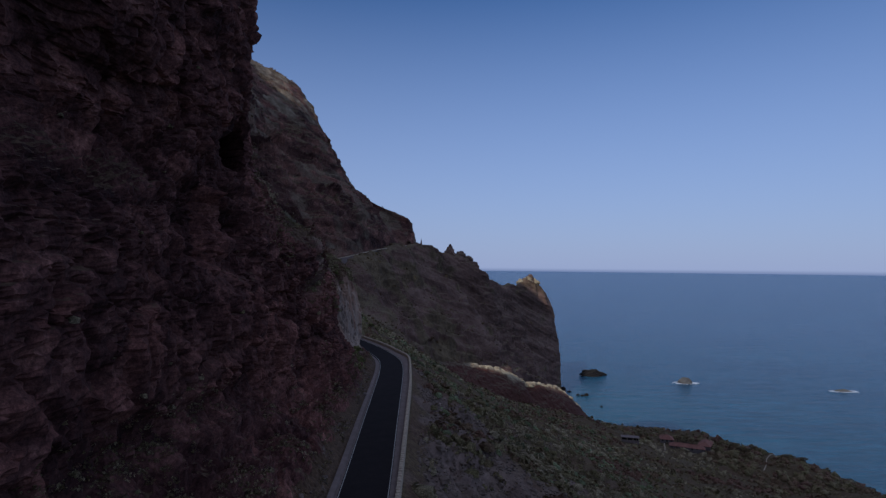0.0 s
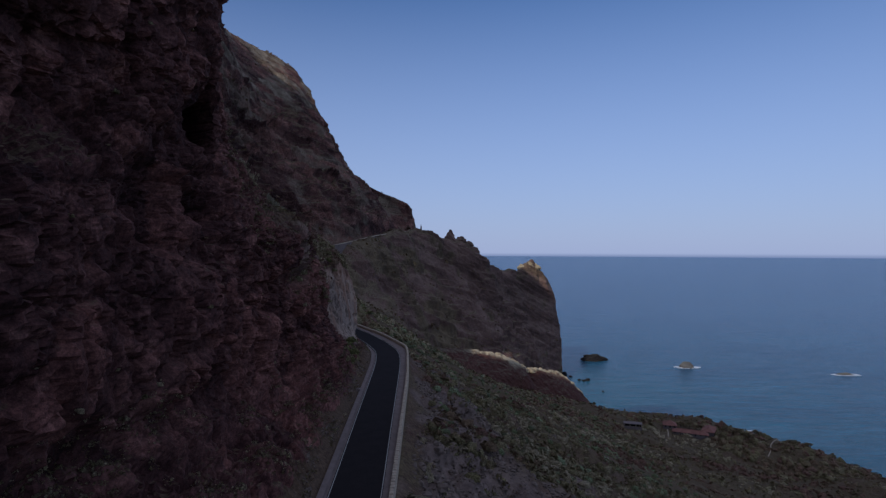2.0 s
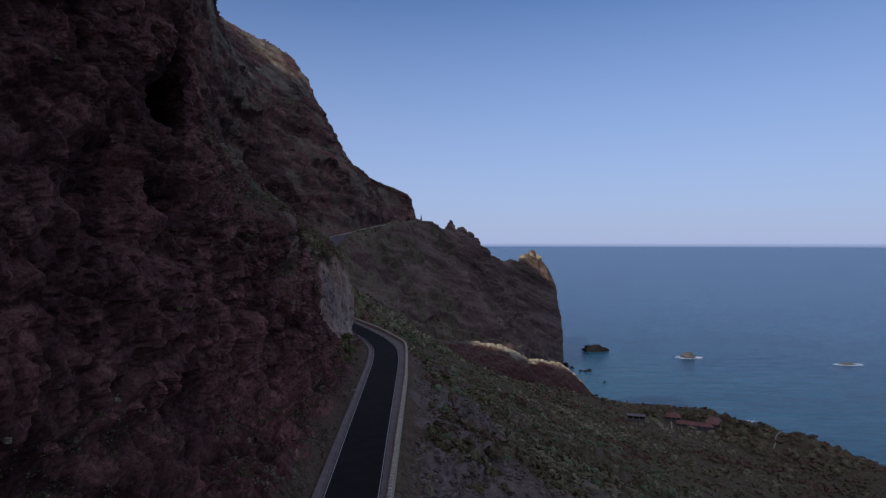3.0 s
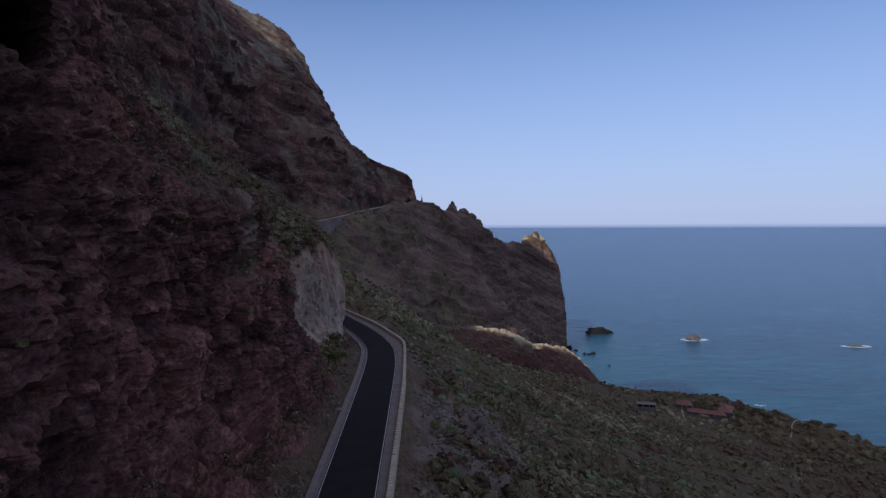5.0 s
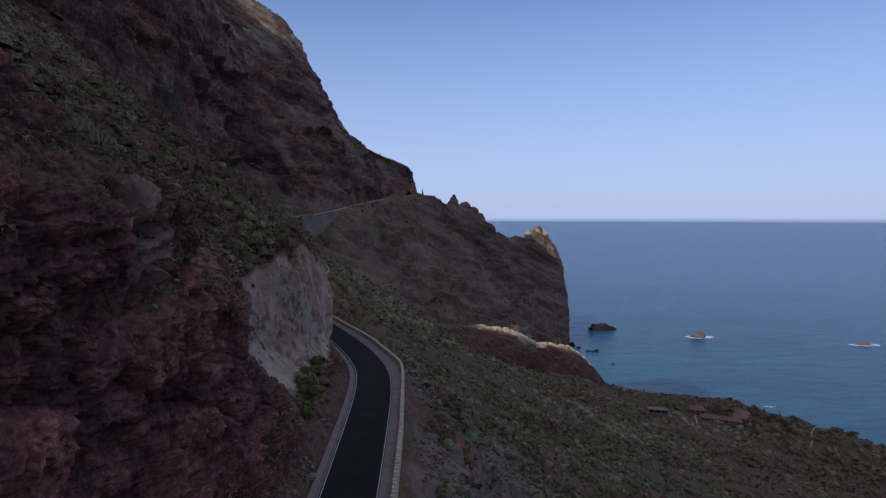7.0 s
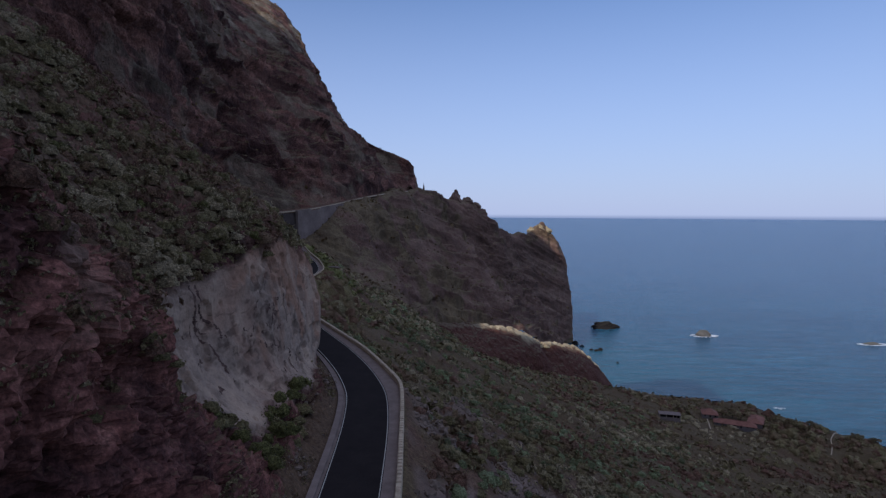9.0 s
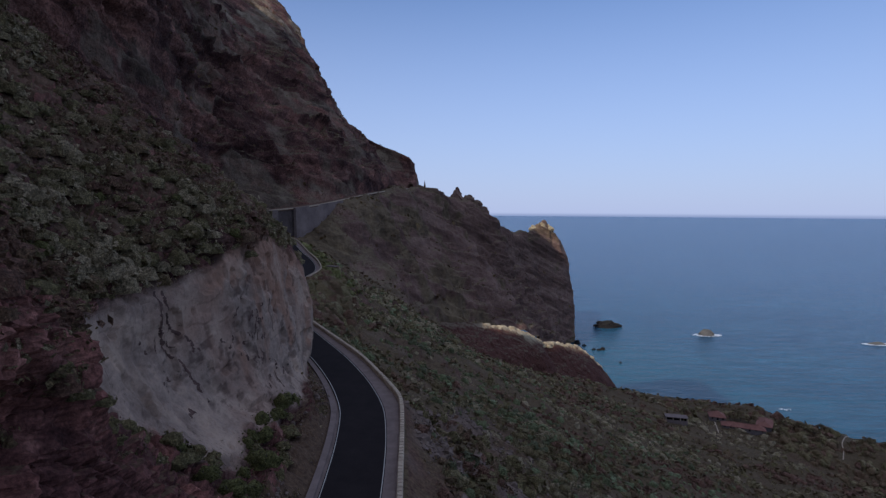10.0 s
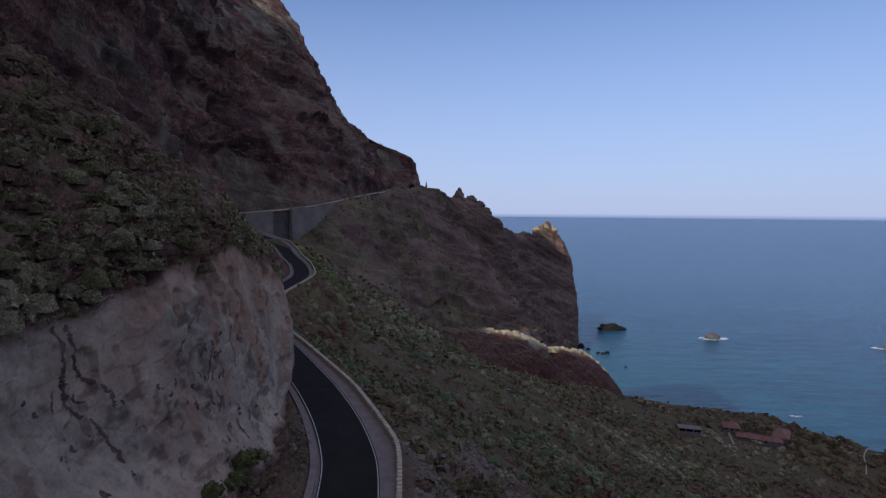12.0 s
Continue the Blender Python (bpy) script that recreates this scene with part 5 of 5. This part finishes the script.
pl, nl = scatter(CLIFF_G, 900, verge_weight, 66)
tagged(bush_cloud("weeds", pl, np.clip(rng.lognormal(-1.15, 0.4, len(pl)), 0.12, 0.6), np.clip(rng.normal(0.4, 0.3, len(pl)), 0, 1), 14, 0.25, M_LEAF, 67), "low dry weeds on the verge under the rock", "weeds", kind="stuff")
pl, nl = scatter(CLIFF_G, 700, verge_weight, 68)
ob = dome_cloud("stones", pl, np.clip(rng.lognormal(-1.9, 0.5, len(pl)), 0.05, 0.4), rng.random(len(pl)), 2, 5, M_SCREE, 69, 0.75, 0.25)
ob.data.polygons.foreach_set("use_smooth", np.zeros(len(ob.data.polygons), bool))
tagged(ob, "fallen stones on the verge under the rock", "stones", kind="stuff")

for grid, count, seed in ((MOUNT_G, 5500, 11), (HEAD_G, 4000, 15)):
    pl, nl = scatter(grid, count, lambda p, n: (0.15 + smooth(0.3, 0.7, n[..., 2])) * smooth(150, 260, p[..., 1]) * (0.2 + smooth(-0.4, 0.3, fbm(p, 45, 3, 150))), seed)
    tagged(bush_cloud("far_scrub", pl, rng.lognormal(0.1, 0.45, len(pl)), tones_at(pl, seed + 1), 5, 0.5, M_FARLEAF, seed + 2), "low dry scrub dotted over the dark mountain", "scrub", kind="stuff")

# fresh green strip of bushes under the second bend
strip = np.stack([np.interp(rng.uniform(300, 400, 420), RAIL[:, 1], RAIL[:, 0]), rng.uniform(296, 392, 420), np.zeros(420)], axis=1)
strip[:, 0] = np.interp(strip[:, 1], RAIL[:, 1], RAIL[:, 0]) + np.abs(rng.normal(size=420)) * 7 + 2.5
strip[:, 2] = [ground_z(x, y) for x, y, z in strip]
size = rng.lognormal(0.42, 0.35, 420)
tagged(bush_cloud("bush_sprigs", strip, size * 1.1, rng.random(420), 18, 0.22, M_GREENLEAF, 30), "fresh green sprigs of the bushes below the bend", "bushes", kind="stuff")
tagged(dome_cloud("bushes", strip, size * 0.8, rng.random(420), 2, 8, M_GREENLEAF, 31), "fresh green bushes below the second bend", "bushes", kind="stuff")

# brown scrub under the bend's parapet and dark dry scrub round the farm
for count, ya, yb, seed in ((380, 240, 306, 33), (620, 375, 478, 36)):
    y = rng.uniform(ya, yb, count)
    x = np.interp(y, RAIL[:, 1], RAIL[:, 0]) + 1.8 + np.abs(rng.normal(size=count)) * 6 if ya < 300 else np.interp(y, (375, 430, 478), (228, 208, 150)) + rng.uniform(0, 72, count)
    spots = np.stack([x, y, [ground_z(a, b) for a, b in zip(x, y)]], axis=1)
    keep = np.hypot(spots[:, 0] - 193, spots[:, 1] - 452) > 24
    for xa, ya in np.array(TRACKS[0])[:-1]:
        keep &= np.hypot(spots[:, 0] - xa - 4, spots[:, 1] - ya - 4) > 7
    spots = spots[keep]
    size, tone = rng.lognormal(0.35 if ya < 300 else 0.6, 0.3, len(spots)), np.clip(rng.normal(0.26, 0.2, len(spots)), 0, 1)
    tagged(dome_cloud("scrub", spots, size, tone, 3, 8, M_LEAF, seed, 0.9, 0.28), "dry brown scrub bushes on the coastal slope", "scrub", kind="stuff")
    tagged(bush_cloud("scrub_sprigs", spots, size * 1.15, tone, 16, 0.17, M_LEAF, seed + 1), "loose twigs and leaves of the dry scrub", "scrub", kind="stuff")


# scrub that hides the foot of the parapet before the second bend
y = rng.uniform(246, 303, 170)
spots = np.stack([np.interp(y, RAIL[:, 1], RAIL[:, 0]) + 0.9 + np.abs(rng.normal(size=170)) * 1.5, y, np.interp(y, RAIL[:, 1], RAIL[:, 2]) - 0.5], axis=1)
size, tone = rng.uniform(0.8, 1.5, 170), np.clip(rng.normal(0.3, 0.2, 170), 0, 1)
tagged(dome_cloud("scrub", spots, size, tone, 3, 8, M_LEAF, 81, 0.9, 0.28), "brown scrub bushes against the bend's parapet", "scrub", kind="stuff")
tagged(bush_cloud("scrub_sprigs", spots, size * 1.15, tone, 16, 0.2, M_LEAF, 82), "loose twigs and leaves of the parapet scrub", "scrub", kind="stuff")

# bushes that stand apart, each a thing of its own
def bush_mesh(seed, leaves, leaf, material, flat=0.8):
    ob = dome_cloud("leaves", [(0, 0, 0)], [0.85], [0.5], 4, 10, material, seed, flat) if leaves == 0 else bush_cloud("leaves", [(0, 0, 0)], [1.0], [0.5 + 0.4 * math.sin(seed * 2.1)], leaves, leaf, material, seed, flat, 0.1)
    me = ob.data
    bpy.data.objects.remove(ob)
    return me


def stems_mesh(seed, count=7, reach=0.7):
    r = random.Random(seed)
    bm = bmesh.new()
    for k in range(count):
        a, h = r.uniform(0, 6.28), r.uniform(0.4, 0.75)
        beam(bm, (0, 0, -0.35), (math.cos(a) * reach * 0.6, math.sin(a) * reach * 0.6, h), 0.05, 0.02, 5)
    me = bpy.data.meshes.new("stems")
    bm.to_mesh(me)
    bm.free()
    me.materials.append(M_BARK)
    return me


BUSHES = [(bush_mesh(200 + k, 110, 0.13, M_LEAF if k < 3 else M_GREENLEAF), stems_mesh(300 + k), bush_mesh(250 + k, 0, 0, M_LEAF if k < 3 else M_GREENLEAF)) for k in range(4)]


def bush(at, size, kind, label, group, turn=0.0):
    leaves, stems, heart = BUSHES[kind]
    ob = tagged(new("bush"), label, "bush", group)
    ob.matrix_world = pose(*at, 0, 0, math.degrees(turn)) @ Matrix.Diagonal((size, size, size, 1))
    for name, me in (("leaves", leaves), ("stems", stems), ("foliage", heart)):
        new(name, me).parent = ob
    return ob


pl, nl = scatter(SLOPE_G, 90, lambda p, n: slope_weight(p, n) * (1 - smooth(150, 230, p[..., 1])) * (1 - smooth(40, 70, p[..., 0])), 41)
for k, p in enumerate(pl):
    bush(p, rng.uniform(0.8, 1.5), k % 3, "rounded grey-green bush on the scree slope", "bushes below the road", k * 1.7)
pl, nl = scatter(CLIFF_G, 90, lambda p, n: hill_weight(p, n) * smooth(100, 110, p[..., 1]) * (1 - smooth(185, 200, p[..., 1])) * (1 - smooth(236, 244, p[..., 2])), 43)
for k, p in enumerate(pl):
    bush(p, rng.uniform(0.8, 1.4), k % 4, "rounded olive bush on the hillside above the tuff face", "bushes above the road", k * 2.3)
for k, (x, y, z, s) in enumerate(((-20.3, 137, 198.9, 1.3), (-20.6, 140, 199.0, 1.6), (-21.2, 143, 199.2, 1.2), (-21.6, 146.5, 199.3, 1.5), (-23.0, 139, 200.6, 1.1), (-22.5, 133, 200.2, 1.2), (-20.2, 131, 199.3, 0.9), (-22.7, 150, 199.8, 1.0))):
    bush((x, y, z), s * 0.8, k % 3, "dark olive bush at the foot of the tuff face", "bushes beside the gutter", k * 1.3)

for k, (y, z, s) in enumerate(((125.0, 208.2, 1.2), (126.3, 207.0, 1.4), (127.6, 206.4, 1.0), (128.6, 205.2, 1.3), (129.8, 204.2, 1.1), (124.6, 205.6, 1.3), (126.8, 204.6, 1.5), (128.0, 203.2, 1.2), (130.8, 202.9, 1.0), (132.4, 202.6, 0.9))):
    q = CLIFF_G.reshape(-1, 3)[np.argmin((CLIFF_G[..., 1] - y) ** 2 + (CLIFF_G[..., 2] - z) ** 2)]
    bush(q, s, k % 4, "olive bush on the broken rock under the tuff face", "bushes under the tuff", k * 1.9)

for k, (y, z, s) in enumerate(((109.5, 217.5, 1.1), (110.6, 216.2, 1.3), (111.8, 215.2, 1.2), (112.6, 213.6, 1.0), (113.6, 214.6, 1.3), (114.8, 212.6, 1.1), (116.0, 211.4, 1.2), (117.2, 210.2, 0.9), (112.0, 218.0, 1.0), (118.5, 208.4, 1.0))):
    q = CLIFF_G.reshape(-1, 3)[np.argmin((CLIFF_G[..., 1] - y) ** 2 + (CLIFF_G[..., 2] - z) ** 2)]
    bush(q - np.array((0.5, 0, 0.1)), 0.65 * s, k % 4, "olive bush on the shoulder of the red rock", "bushes under the tuff", k * 2.1)

for k, y in enumerate(np.linspace(127, 153, 14)):
    z = 200.9 + 0.5 * math.sin(k * 2.2)
    q = CLIFF_G.reshape(-1, 3)[np.argmin((CLIFF_G[..., 1] - y) ** 2 + (CLIFF_G[..., 2] - z) ** 2)]
    bush(q, 1.25 + 0.35 * math.sin(k * 1.7), 3, "dark green bush at the foot of the tuff face", "bushes beside the gutter", k * 0.9)

# candelabra spurge clumps: upright fleshy stems in a tuft
bm = bmesh.new()
beam(bm, (0, 0, -0.3), (0, 0, 1.0), 0.055, 0.04, 5)
STEM = bpy.data.meshes.new("stem")
bm.to_mesh(STEM)
bm.free()
STEM.materials.append(M_SPURGE)
for k, (x, y, z, s) in enumerate(((-30.2, 98.6, 233.6, 0.9), (-29.2, 99.4, 232.9, 1.0), (-28.2, 99.0, 232.3, 1.1), (-27.2, 98.4, 231.4, 1.0), (-26.2, 99.2, 230.8, 0.9), (-27.6, 100.4, 231.6, 0.9), (-25.2, 98.4, 229.9, 0.8), (-31.2, 100.0, 234.0, 0.8), (-28.8, 97.2, 232.4, 0.8), (-29.5, 113, 226.2, 1.1), (-33, 120, 224.2, 1.2))):
    ob = tagged(new("spurge"), "pale candelabra spurge clump on the cliff ledge", "succulent", "spurge clumps")
    d = (CLIFF_G[..., 0] - x) ** 2 + (CLIFF_G[..., 1] - y) ** 2 + (CLIFF_G[..., 2] - z) ** 2
    q = CLIFF_G.reshape(-1, 3)[np.argmin(d)]
    ob.matrix_world = pose(*q, 0, 0, k * 50) @ Matrix.Diagonal((s, s, s, 1))
    r = random.Random(60 + k)
    for i in range(34):
        a, o = r.uniform(0, 6.28), r.random() ** 0.5
        b = Vector((math.cos(a) * o * 0.55, math.sin(a) * o * 0.55, 0))
        top = b * 1.25 + Vector((0, 0, r.uniform(0.7, 1.25) * (1.15 - 0.4 * o)))
        stem = new("stem", STEM)
        stem.parent = ob
        stem.matrix_local = Matrix.Translation(b * 0.6) @ (top - b * 0.6).to_track_quat("Z", "Y").to_matrix().to_4x4() @ Matrix.Diagonal((1, 1, (top - b * 0.6).length, 1))

# ---- farm by the coast ----
def hip_roof(bm, lx, ly, h, z, over=0.5):
    x, y = lx / 2 + over, ly / 2 + over
    r = max(x - y, 0.2)
    v = [bm.verts.new(p) for p in ((-x, -y, z), (x, -y, z), (x, y, z), (-x, y, z), (-r, 0, z + h), (r, 0, z + h), (-x, -y, z - 0.25), (x, -y, z - 0.25), (x, y, z - 0.25), (-x, y, z - 0.25))]
    for f in ((0, 1, 5, 4), (1, 2, 5), (2, 3, 4, 5), (3, 0, 4), (6, 7, 1, 0), (7, 8, 2, 1), (8, 9, 3, 2), (9, 6, 0, 3), (9, 8, 7, 6)):
        bm.faces.new([v[k] for k in f])


def house(at, lx, ly, wall_h, roof_h, turn, label, openings):
    wall_h -= 0.5
    ob = tagged(new("house"), label, "house", "farm buildings")
    ob.matrix_world = pose(*at, 0, 0, turn)
    bm = bmesh.new()
    box(bm, (lx, ly, wall_h + 2.0), (0, 0, -2.0))
    part("wall", bm, M_PLASTER, ob)
    bm = bmesh.new()
    hip_roof(bm, lx, ly, roof_h, wall_h)
    roof = part("roof", bm, M_ROOF, ob, "faded reddish tiled roof")
    bm = bmesh.new()
    beam(bm, (-max(lx - ly, 0.4) / 2, 0, wall_h + roof_h), (max(lx - ly, 0.4) / 2, 0, wall_h + roof_h), 0.2, 0.2, 8)
    part("ridge", bm, M_ROOF, roof)
    for k in range(openings):
        x = (k + 0.5) / openings * lx - lx / 2
        bm = bmesh.new()
        tall = 2.1 if k % 3 == 1 else 1.1
        box(bm, (1.1, 0.12, tall), (x, -ly / 2 - 0.03, 0.1 if tall > 2 else 1.0))
        hole = part("door" if tall > 2 else "window", bm, M_DARK, ob)
        bm = bmesh.new()
        box(bm, (1.4, 0.22, 0.12), (x, -ly / 2 - 0.08, 0.02 if tall > 2 else 0.88))
        part("sill", bm, M_CONCRETE, hole)
    return ob


house((189, 465, ground_z(189, 465) + 0.9), 10, 9, 3.0, 3.0, -18, "small farmhouse with a faded red hipped roof", 3)
house((199, 449, ground_z(199, 449) + 0.3), 26, 7, 2.4, 2.0, -24, "long low farm wing with a faded red roof", 7)
house((216, 453, ground_z(216, 453) + 0.5), 16, 9, 2.6, 2.6, 56, "farm outbuilding with a faded red roof", 3)

shed = tagged(new("shed"), "open grey shed with a flat slab roof on posts", "shed")
sz = ground_z(150, 441)
shed.matrix_world = pose(150, 441, sz + 0.6, 0, 0, -14)
# back wall near-black: the shed's inner shade as colour
for name, size, at, material in (("roof", (14, 6.5, 0.35), (0, 0, 3.6), M_CONCRETE), ("back_wall", (13, 0.3, 5.6), (0, 2.8, -2), M_DARK), ("side_wall", (0.3, 5.6, 5.6), (-6.6, 0, -2), M_CONCRETE), ("side_wall", (0.3, 5.6, 5.6), (6.6, 0, -2), M_CONCRETE), ("front_wall", (13.4, 0.3, 4.0), (0, -3.1, -2), M_CONCRETE)):
    bm = bmesh.new()
    box(bm, size, at, 0.04)
    part(name, bm, material, shed)
for x in (-6.4, -2.2, 2.2, 6.4):
    bm = bmesh.new()
    box(bm, (0.35, 0.35, 5.6), (x, -2.9, -2.0), 0.03)
    part("post", bm, M_STONE, shed)


def footpath(pts, width, label):
    line = np.array([(x, y, ground_z(x, y) + 0.25) for x, y in pts])
    p, s = along(line, 1.5)
    p[:, 2] = [max(ground_z(x, y) + 0.3, z) for x, y, z in p]
    return tagged(ribbon("path", p, s, [(-width / 2, -0.5), (-width / 2, 0.1), (width / 2, 0.1), (width / 2, -0.5)], M_STONE), label, "path", kind="structure")


footpath(TRACKS[0], 0.55, "pale footpath climbing between the coastal shrubs")
footpath(TRACKS[1], 0.6, "pale footpath beside the farmhouse")

# trees by the farm and along the coast edge: trunk, limbs and a loose crown
def tree(at, h, seed, label, group):
    r = random.Random(seed)
    ob = tagged(new("tree"), label, "tree", group)
    ob.matrix_world = pose(*at, 0, 0, r.uniform(0, 360))
    bm = bmesh.new()
    beam(bm, (0, 0, -0.8), (0.1 * h, 0, 0.5 * h), 0.06 * h, 0.035 * h, 7)
    for k in range(5):
        a = k * 1.26 + r.uniform(-0.4, 0.4)
        beam(bm, (0.08 * h, 0, 0.35 * h), (math.cos(a) * 0.4 * h, math.sin(a) * 0.4 * h, r.uniform(0.6, 0.85) * h), 0.03 * h, 0.012 * h, 5)
    part("trunk", bm, M_BARK, ob)
    spots = [(r.gauss(0, 0.27) * h, r.gauss(0, 0.27) * h, r.uniform(0.42, 0.85) * h) for k in range(14)]
    crown = bush_cloud("crown", spots, [r.uniform(0.16, 0.3) * h for k in spots], [r.uniform(0.1, 0.7) for k in spots], 26, 0.32, M_LEAF, seed)
    crown.parent = ob
    return ob


for k, (x, y, h) in enumerate(((168, 470, 4.5), (173, 466, 5.5), (192, 468, 5), (198, 464, 5.5), (204, 462, 5), (208, 459, 4.5), (228, 452, 5), (232, 447, 4.5), (236, 446, 5.5), (241, 440, 4.8), (250, 446, 4.5), (274, 436, 5.5), (274, 420, 5), (285, 410, 5), (292, 396, 5.5), (298, 384, 5), (262, 418, 4.5), (218, 438, 4.2), (236, 428, 4.6), (150, 494, 4))):
    tree((x, y, ground_z(x, y) - 0.2), h * 1.1, 400 + k, "dark bushy coastal tree near the farm", "coastal trees")

# red-brown veins and cracks in the tuff face, and painted shade of small holes: thin uneven strips that follow the rock
M_VEIN_PIT = plain("vein_pit_rock", (0.055, 0.032, 0.027), (0.15, 0.092, 0.074), 1.3, 0.95, 0.02, 0.1)
tuff_pts = CLIFF_G[CLIFF_TUFF > 0.3]


def crack(line, wide, seed):
    r = np.random.default_rng(seed)
    u = np.linspace(0, len(line) - 1, 16 * (len(line) - 1) + 1)
    p = np.stack([np.interp(u, range(len(line)), [q[k] for q in line]) for k in (0, 1)], axis=1)
    p = p + 0.34 * np.stack([vnoise(np.stack([u * 2.3, u * 0, u * 0 + seed], axis=1), 1.0, 5 + k) + 0.5 * vnoise(np.stack([u * 6.3, u * 0, u * 0 + seed], axis=1), 1.0, 8 + k) for k in (0, 1)], axis=1) * np.array((1.0, 0.5))
    d = np.gradient(p, axis=0)
    side = np.stack([-d[:, 1], d[:, 0]], axis=1)
    side = side / np.maximum(np.linalg.norm(side, axis=1, keepdims=True), 1e-6)
    w = 0.8 * wide * (0.3 + 1.0 * r.random(len(u))) * np.minimum(1, 6 * np.minimum(u + 0.05, u[-1] - u + 0.05))
    rows = []
    for s in (-1.0, 0.0, 1.0):
        q = p + side * (w * s)[:, None]
        gap = (tuff_pts[None, :, 1] - q[:, 0:1]) ** 2 + (tuff_pts[None, :, 2] - q[:, 1:2]) ** 2
        best = np.argpartition(gap, 4, axis=1)[:, :4]
        k = 1 / (np.take_along_axis(gap, best, axis=1) + 0.01)
        x = (tuff_pts[best, 0] * k).sum(axis=1) / k.sum(axis=1)
        rows.append(np.stack([x + (0.02 if s else 0.05), q[:, 0], q[:, 1]], axis=1))
    ob = grid_mesh("vein_pit_strip", np.stack(rows, axis=1), M_VEIN_PIT)
    return tagged(ob, "thin red-brown strip on the tuff for a vein, crack or small hole's shade", "rock vein", kind="stuff")


for k, (wide, line) in enumerate(((0.17, [(137.5, 217.2), (137.6, 214.6), (137.5, 212.6), (137.7, 211.0), (139.0, 209.1), (139.4, 207.6), (139.9, 206.0)]), (0.15, [(138.3, 217.0), (138.6, 215.0), (139.1, 213.4), (139.7, 212.4), (140.6, 211.1), (140.5, 209.8)]),
                                  (0.07, [(155.2, 213.7), (155.3, 211.4), (155.4, 209.1)]), (0.08, [(148.2, 213.9), (147.5, 213.1), (146.9, 212.4)]), (0.1, [(153.9, 204.3), (153.8, 203.2), (153.7, 202.0)]), (0.09, [(151.6, 212.2), (150.9, 210.7), (150.2, 209.4)]), (0.07, [(136.8, 212.4), (136.4, 211.0)]))):
    crack([(y + 1.3, z) for y, z in line], wide * 1.5, 700 + k)
# short strips: the dark of small holes, laid on as colour
for k in range(30):
    y, z, tall = rng.normal(151.5, 3.2), rng.normal(208.8, 2.2), rng.uniform(0.25, 0.9)
    crack([(y, z), (y + rng.uniform(-0.4, 0.4), z - tall * 0.5), (y + rng.uniform(-0.5, 0.5), z - tall)], rng.uniform(0.06, 0.22), 730 + k)
for k in range(16):
    y, z, tall = rng.uniform(134, 162), rng.uniform(203, 214), rng.uniform(0.2, 0.5)
    crack([(y, z), (y + rng.uniform(-0.3, 0.3), z - tall * 0.5), (y + rng.uniform(-0.3, 0.3), z - tall)], rng.uniform(0.06, 0.2), 780 + k)

# ---- small things beside the road ----
bm = bmesh.new()
box(bm, (1.6, 1.0, 0.55), (0, 0, 0), 0.05)
box(bm, (1.0, 0.5, 0.10), (0, 0, 0.53), 0.02)
culvert = tagged(part("culvert_box", bm, M_CONCRETE, None), "low concrete culvert box beside the gutter", "culvert")
culvert.matrix_world = pose(road_at(118)[0] - HALF - 1.9, 118, road_at(118)[1] + 0.05, 0, 0, 4)

bm = bmesh.new()
box(bm, (5, 2.6, 0.4), (0, 0, 0), 0.05)
terrace = tagged(part("terrace", bm, M_CONCRETE, None), "concrete slab at the parapet's end in the bend", "slab")
terrace.matrix_world = pose(-50.8, 311, 202.5, 0, 0, -35)

# ---- parapet of single blocks on a plinth ----
rail_root = tagged(ribbon("parapet", kp, ks, [(-0.55, -0.3), (-0.55, 0.5), (0.0, 0.5), (0.04, -1.3)], M_STONE), "low pale stone parapet wall along the drop", "parapet", kind="structure")
variants = []
for k in range(4):
    r = random.Random(900 + k)
    bm = bmesh.new()
    box(bm, (0.58, 0.68, 0.5), (0, 0, 0), 0.07)
    for v in bm.verts:
        v.co += Vector((r.uniform(-0.03, 0.03), r.uniform(-0.03, 0.03), r.uniform(-0.03, 0.03)))
    me = bpy.data.meshes.new("block")
    bm.to_mesh(me)
    bm.free()
    me.materials.append(M_STONE)
    variants.append(me)
cp, cs = along(RAIL, 0.78)
extra = []
count = 0
for k, (p, s) in enumerate(zip(cp, cs)):
    m = Matrix.Translation((*(p[:2] - s[:2] * 0.275), p[2] + 0.46)) @ Matrix.Rotation(math.atan2(s[1], s[0]), 4, "Z")
    if 45 < p[1] < 232 and count < 300:
        ob = new("block", variants[k % 4])
        ob.parent = rail_root
        ob.matrix_world = m
        count += 1
    elif 232 <= p[1] < 385:
        extra.append((k % 4, m))
bm = bmesh.new()
for k, m in extra:
    have = len(bm.verts)
    bm.from_mesh(variants[k])
    bm.verts.ensure_lookup_table()
    for v in bm.verts[have:]:
        v.co = m @ v.co
tagged(part("far_blocks", bm, M_STONE, rail_root), kind="stuff")
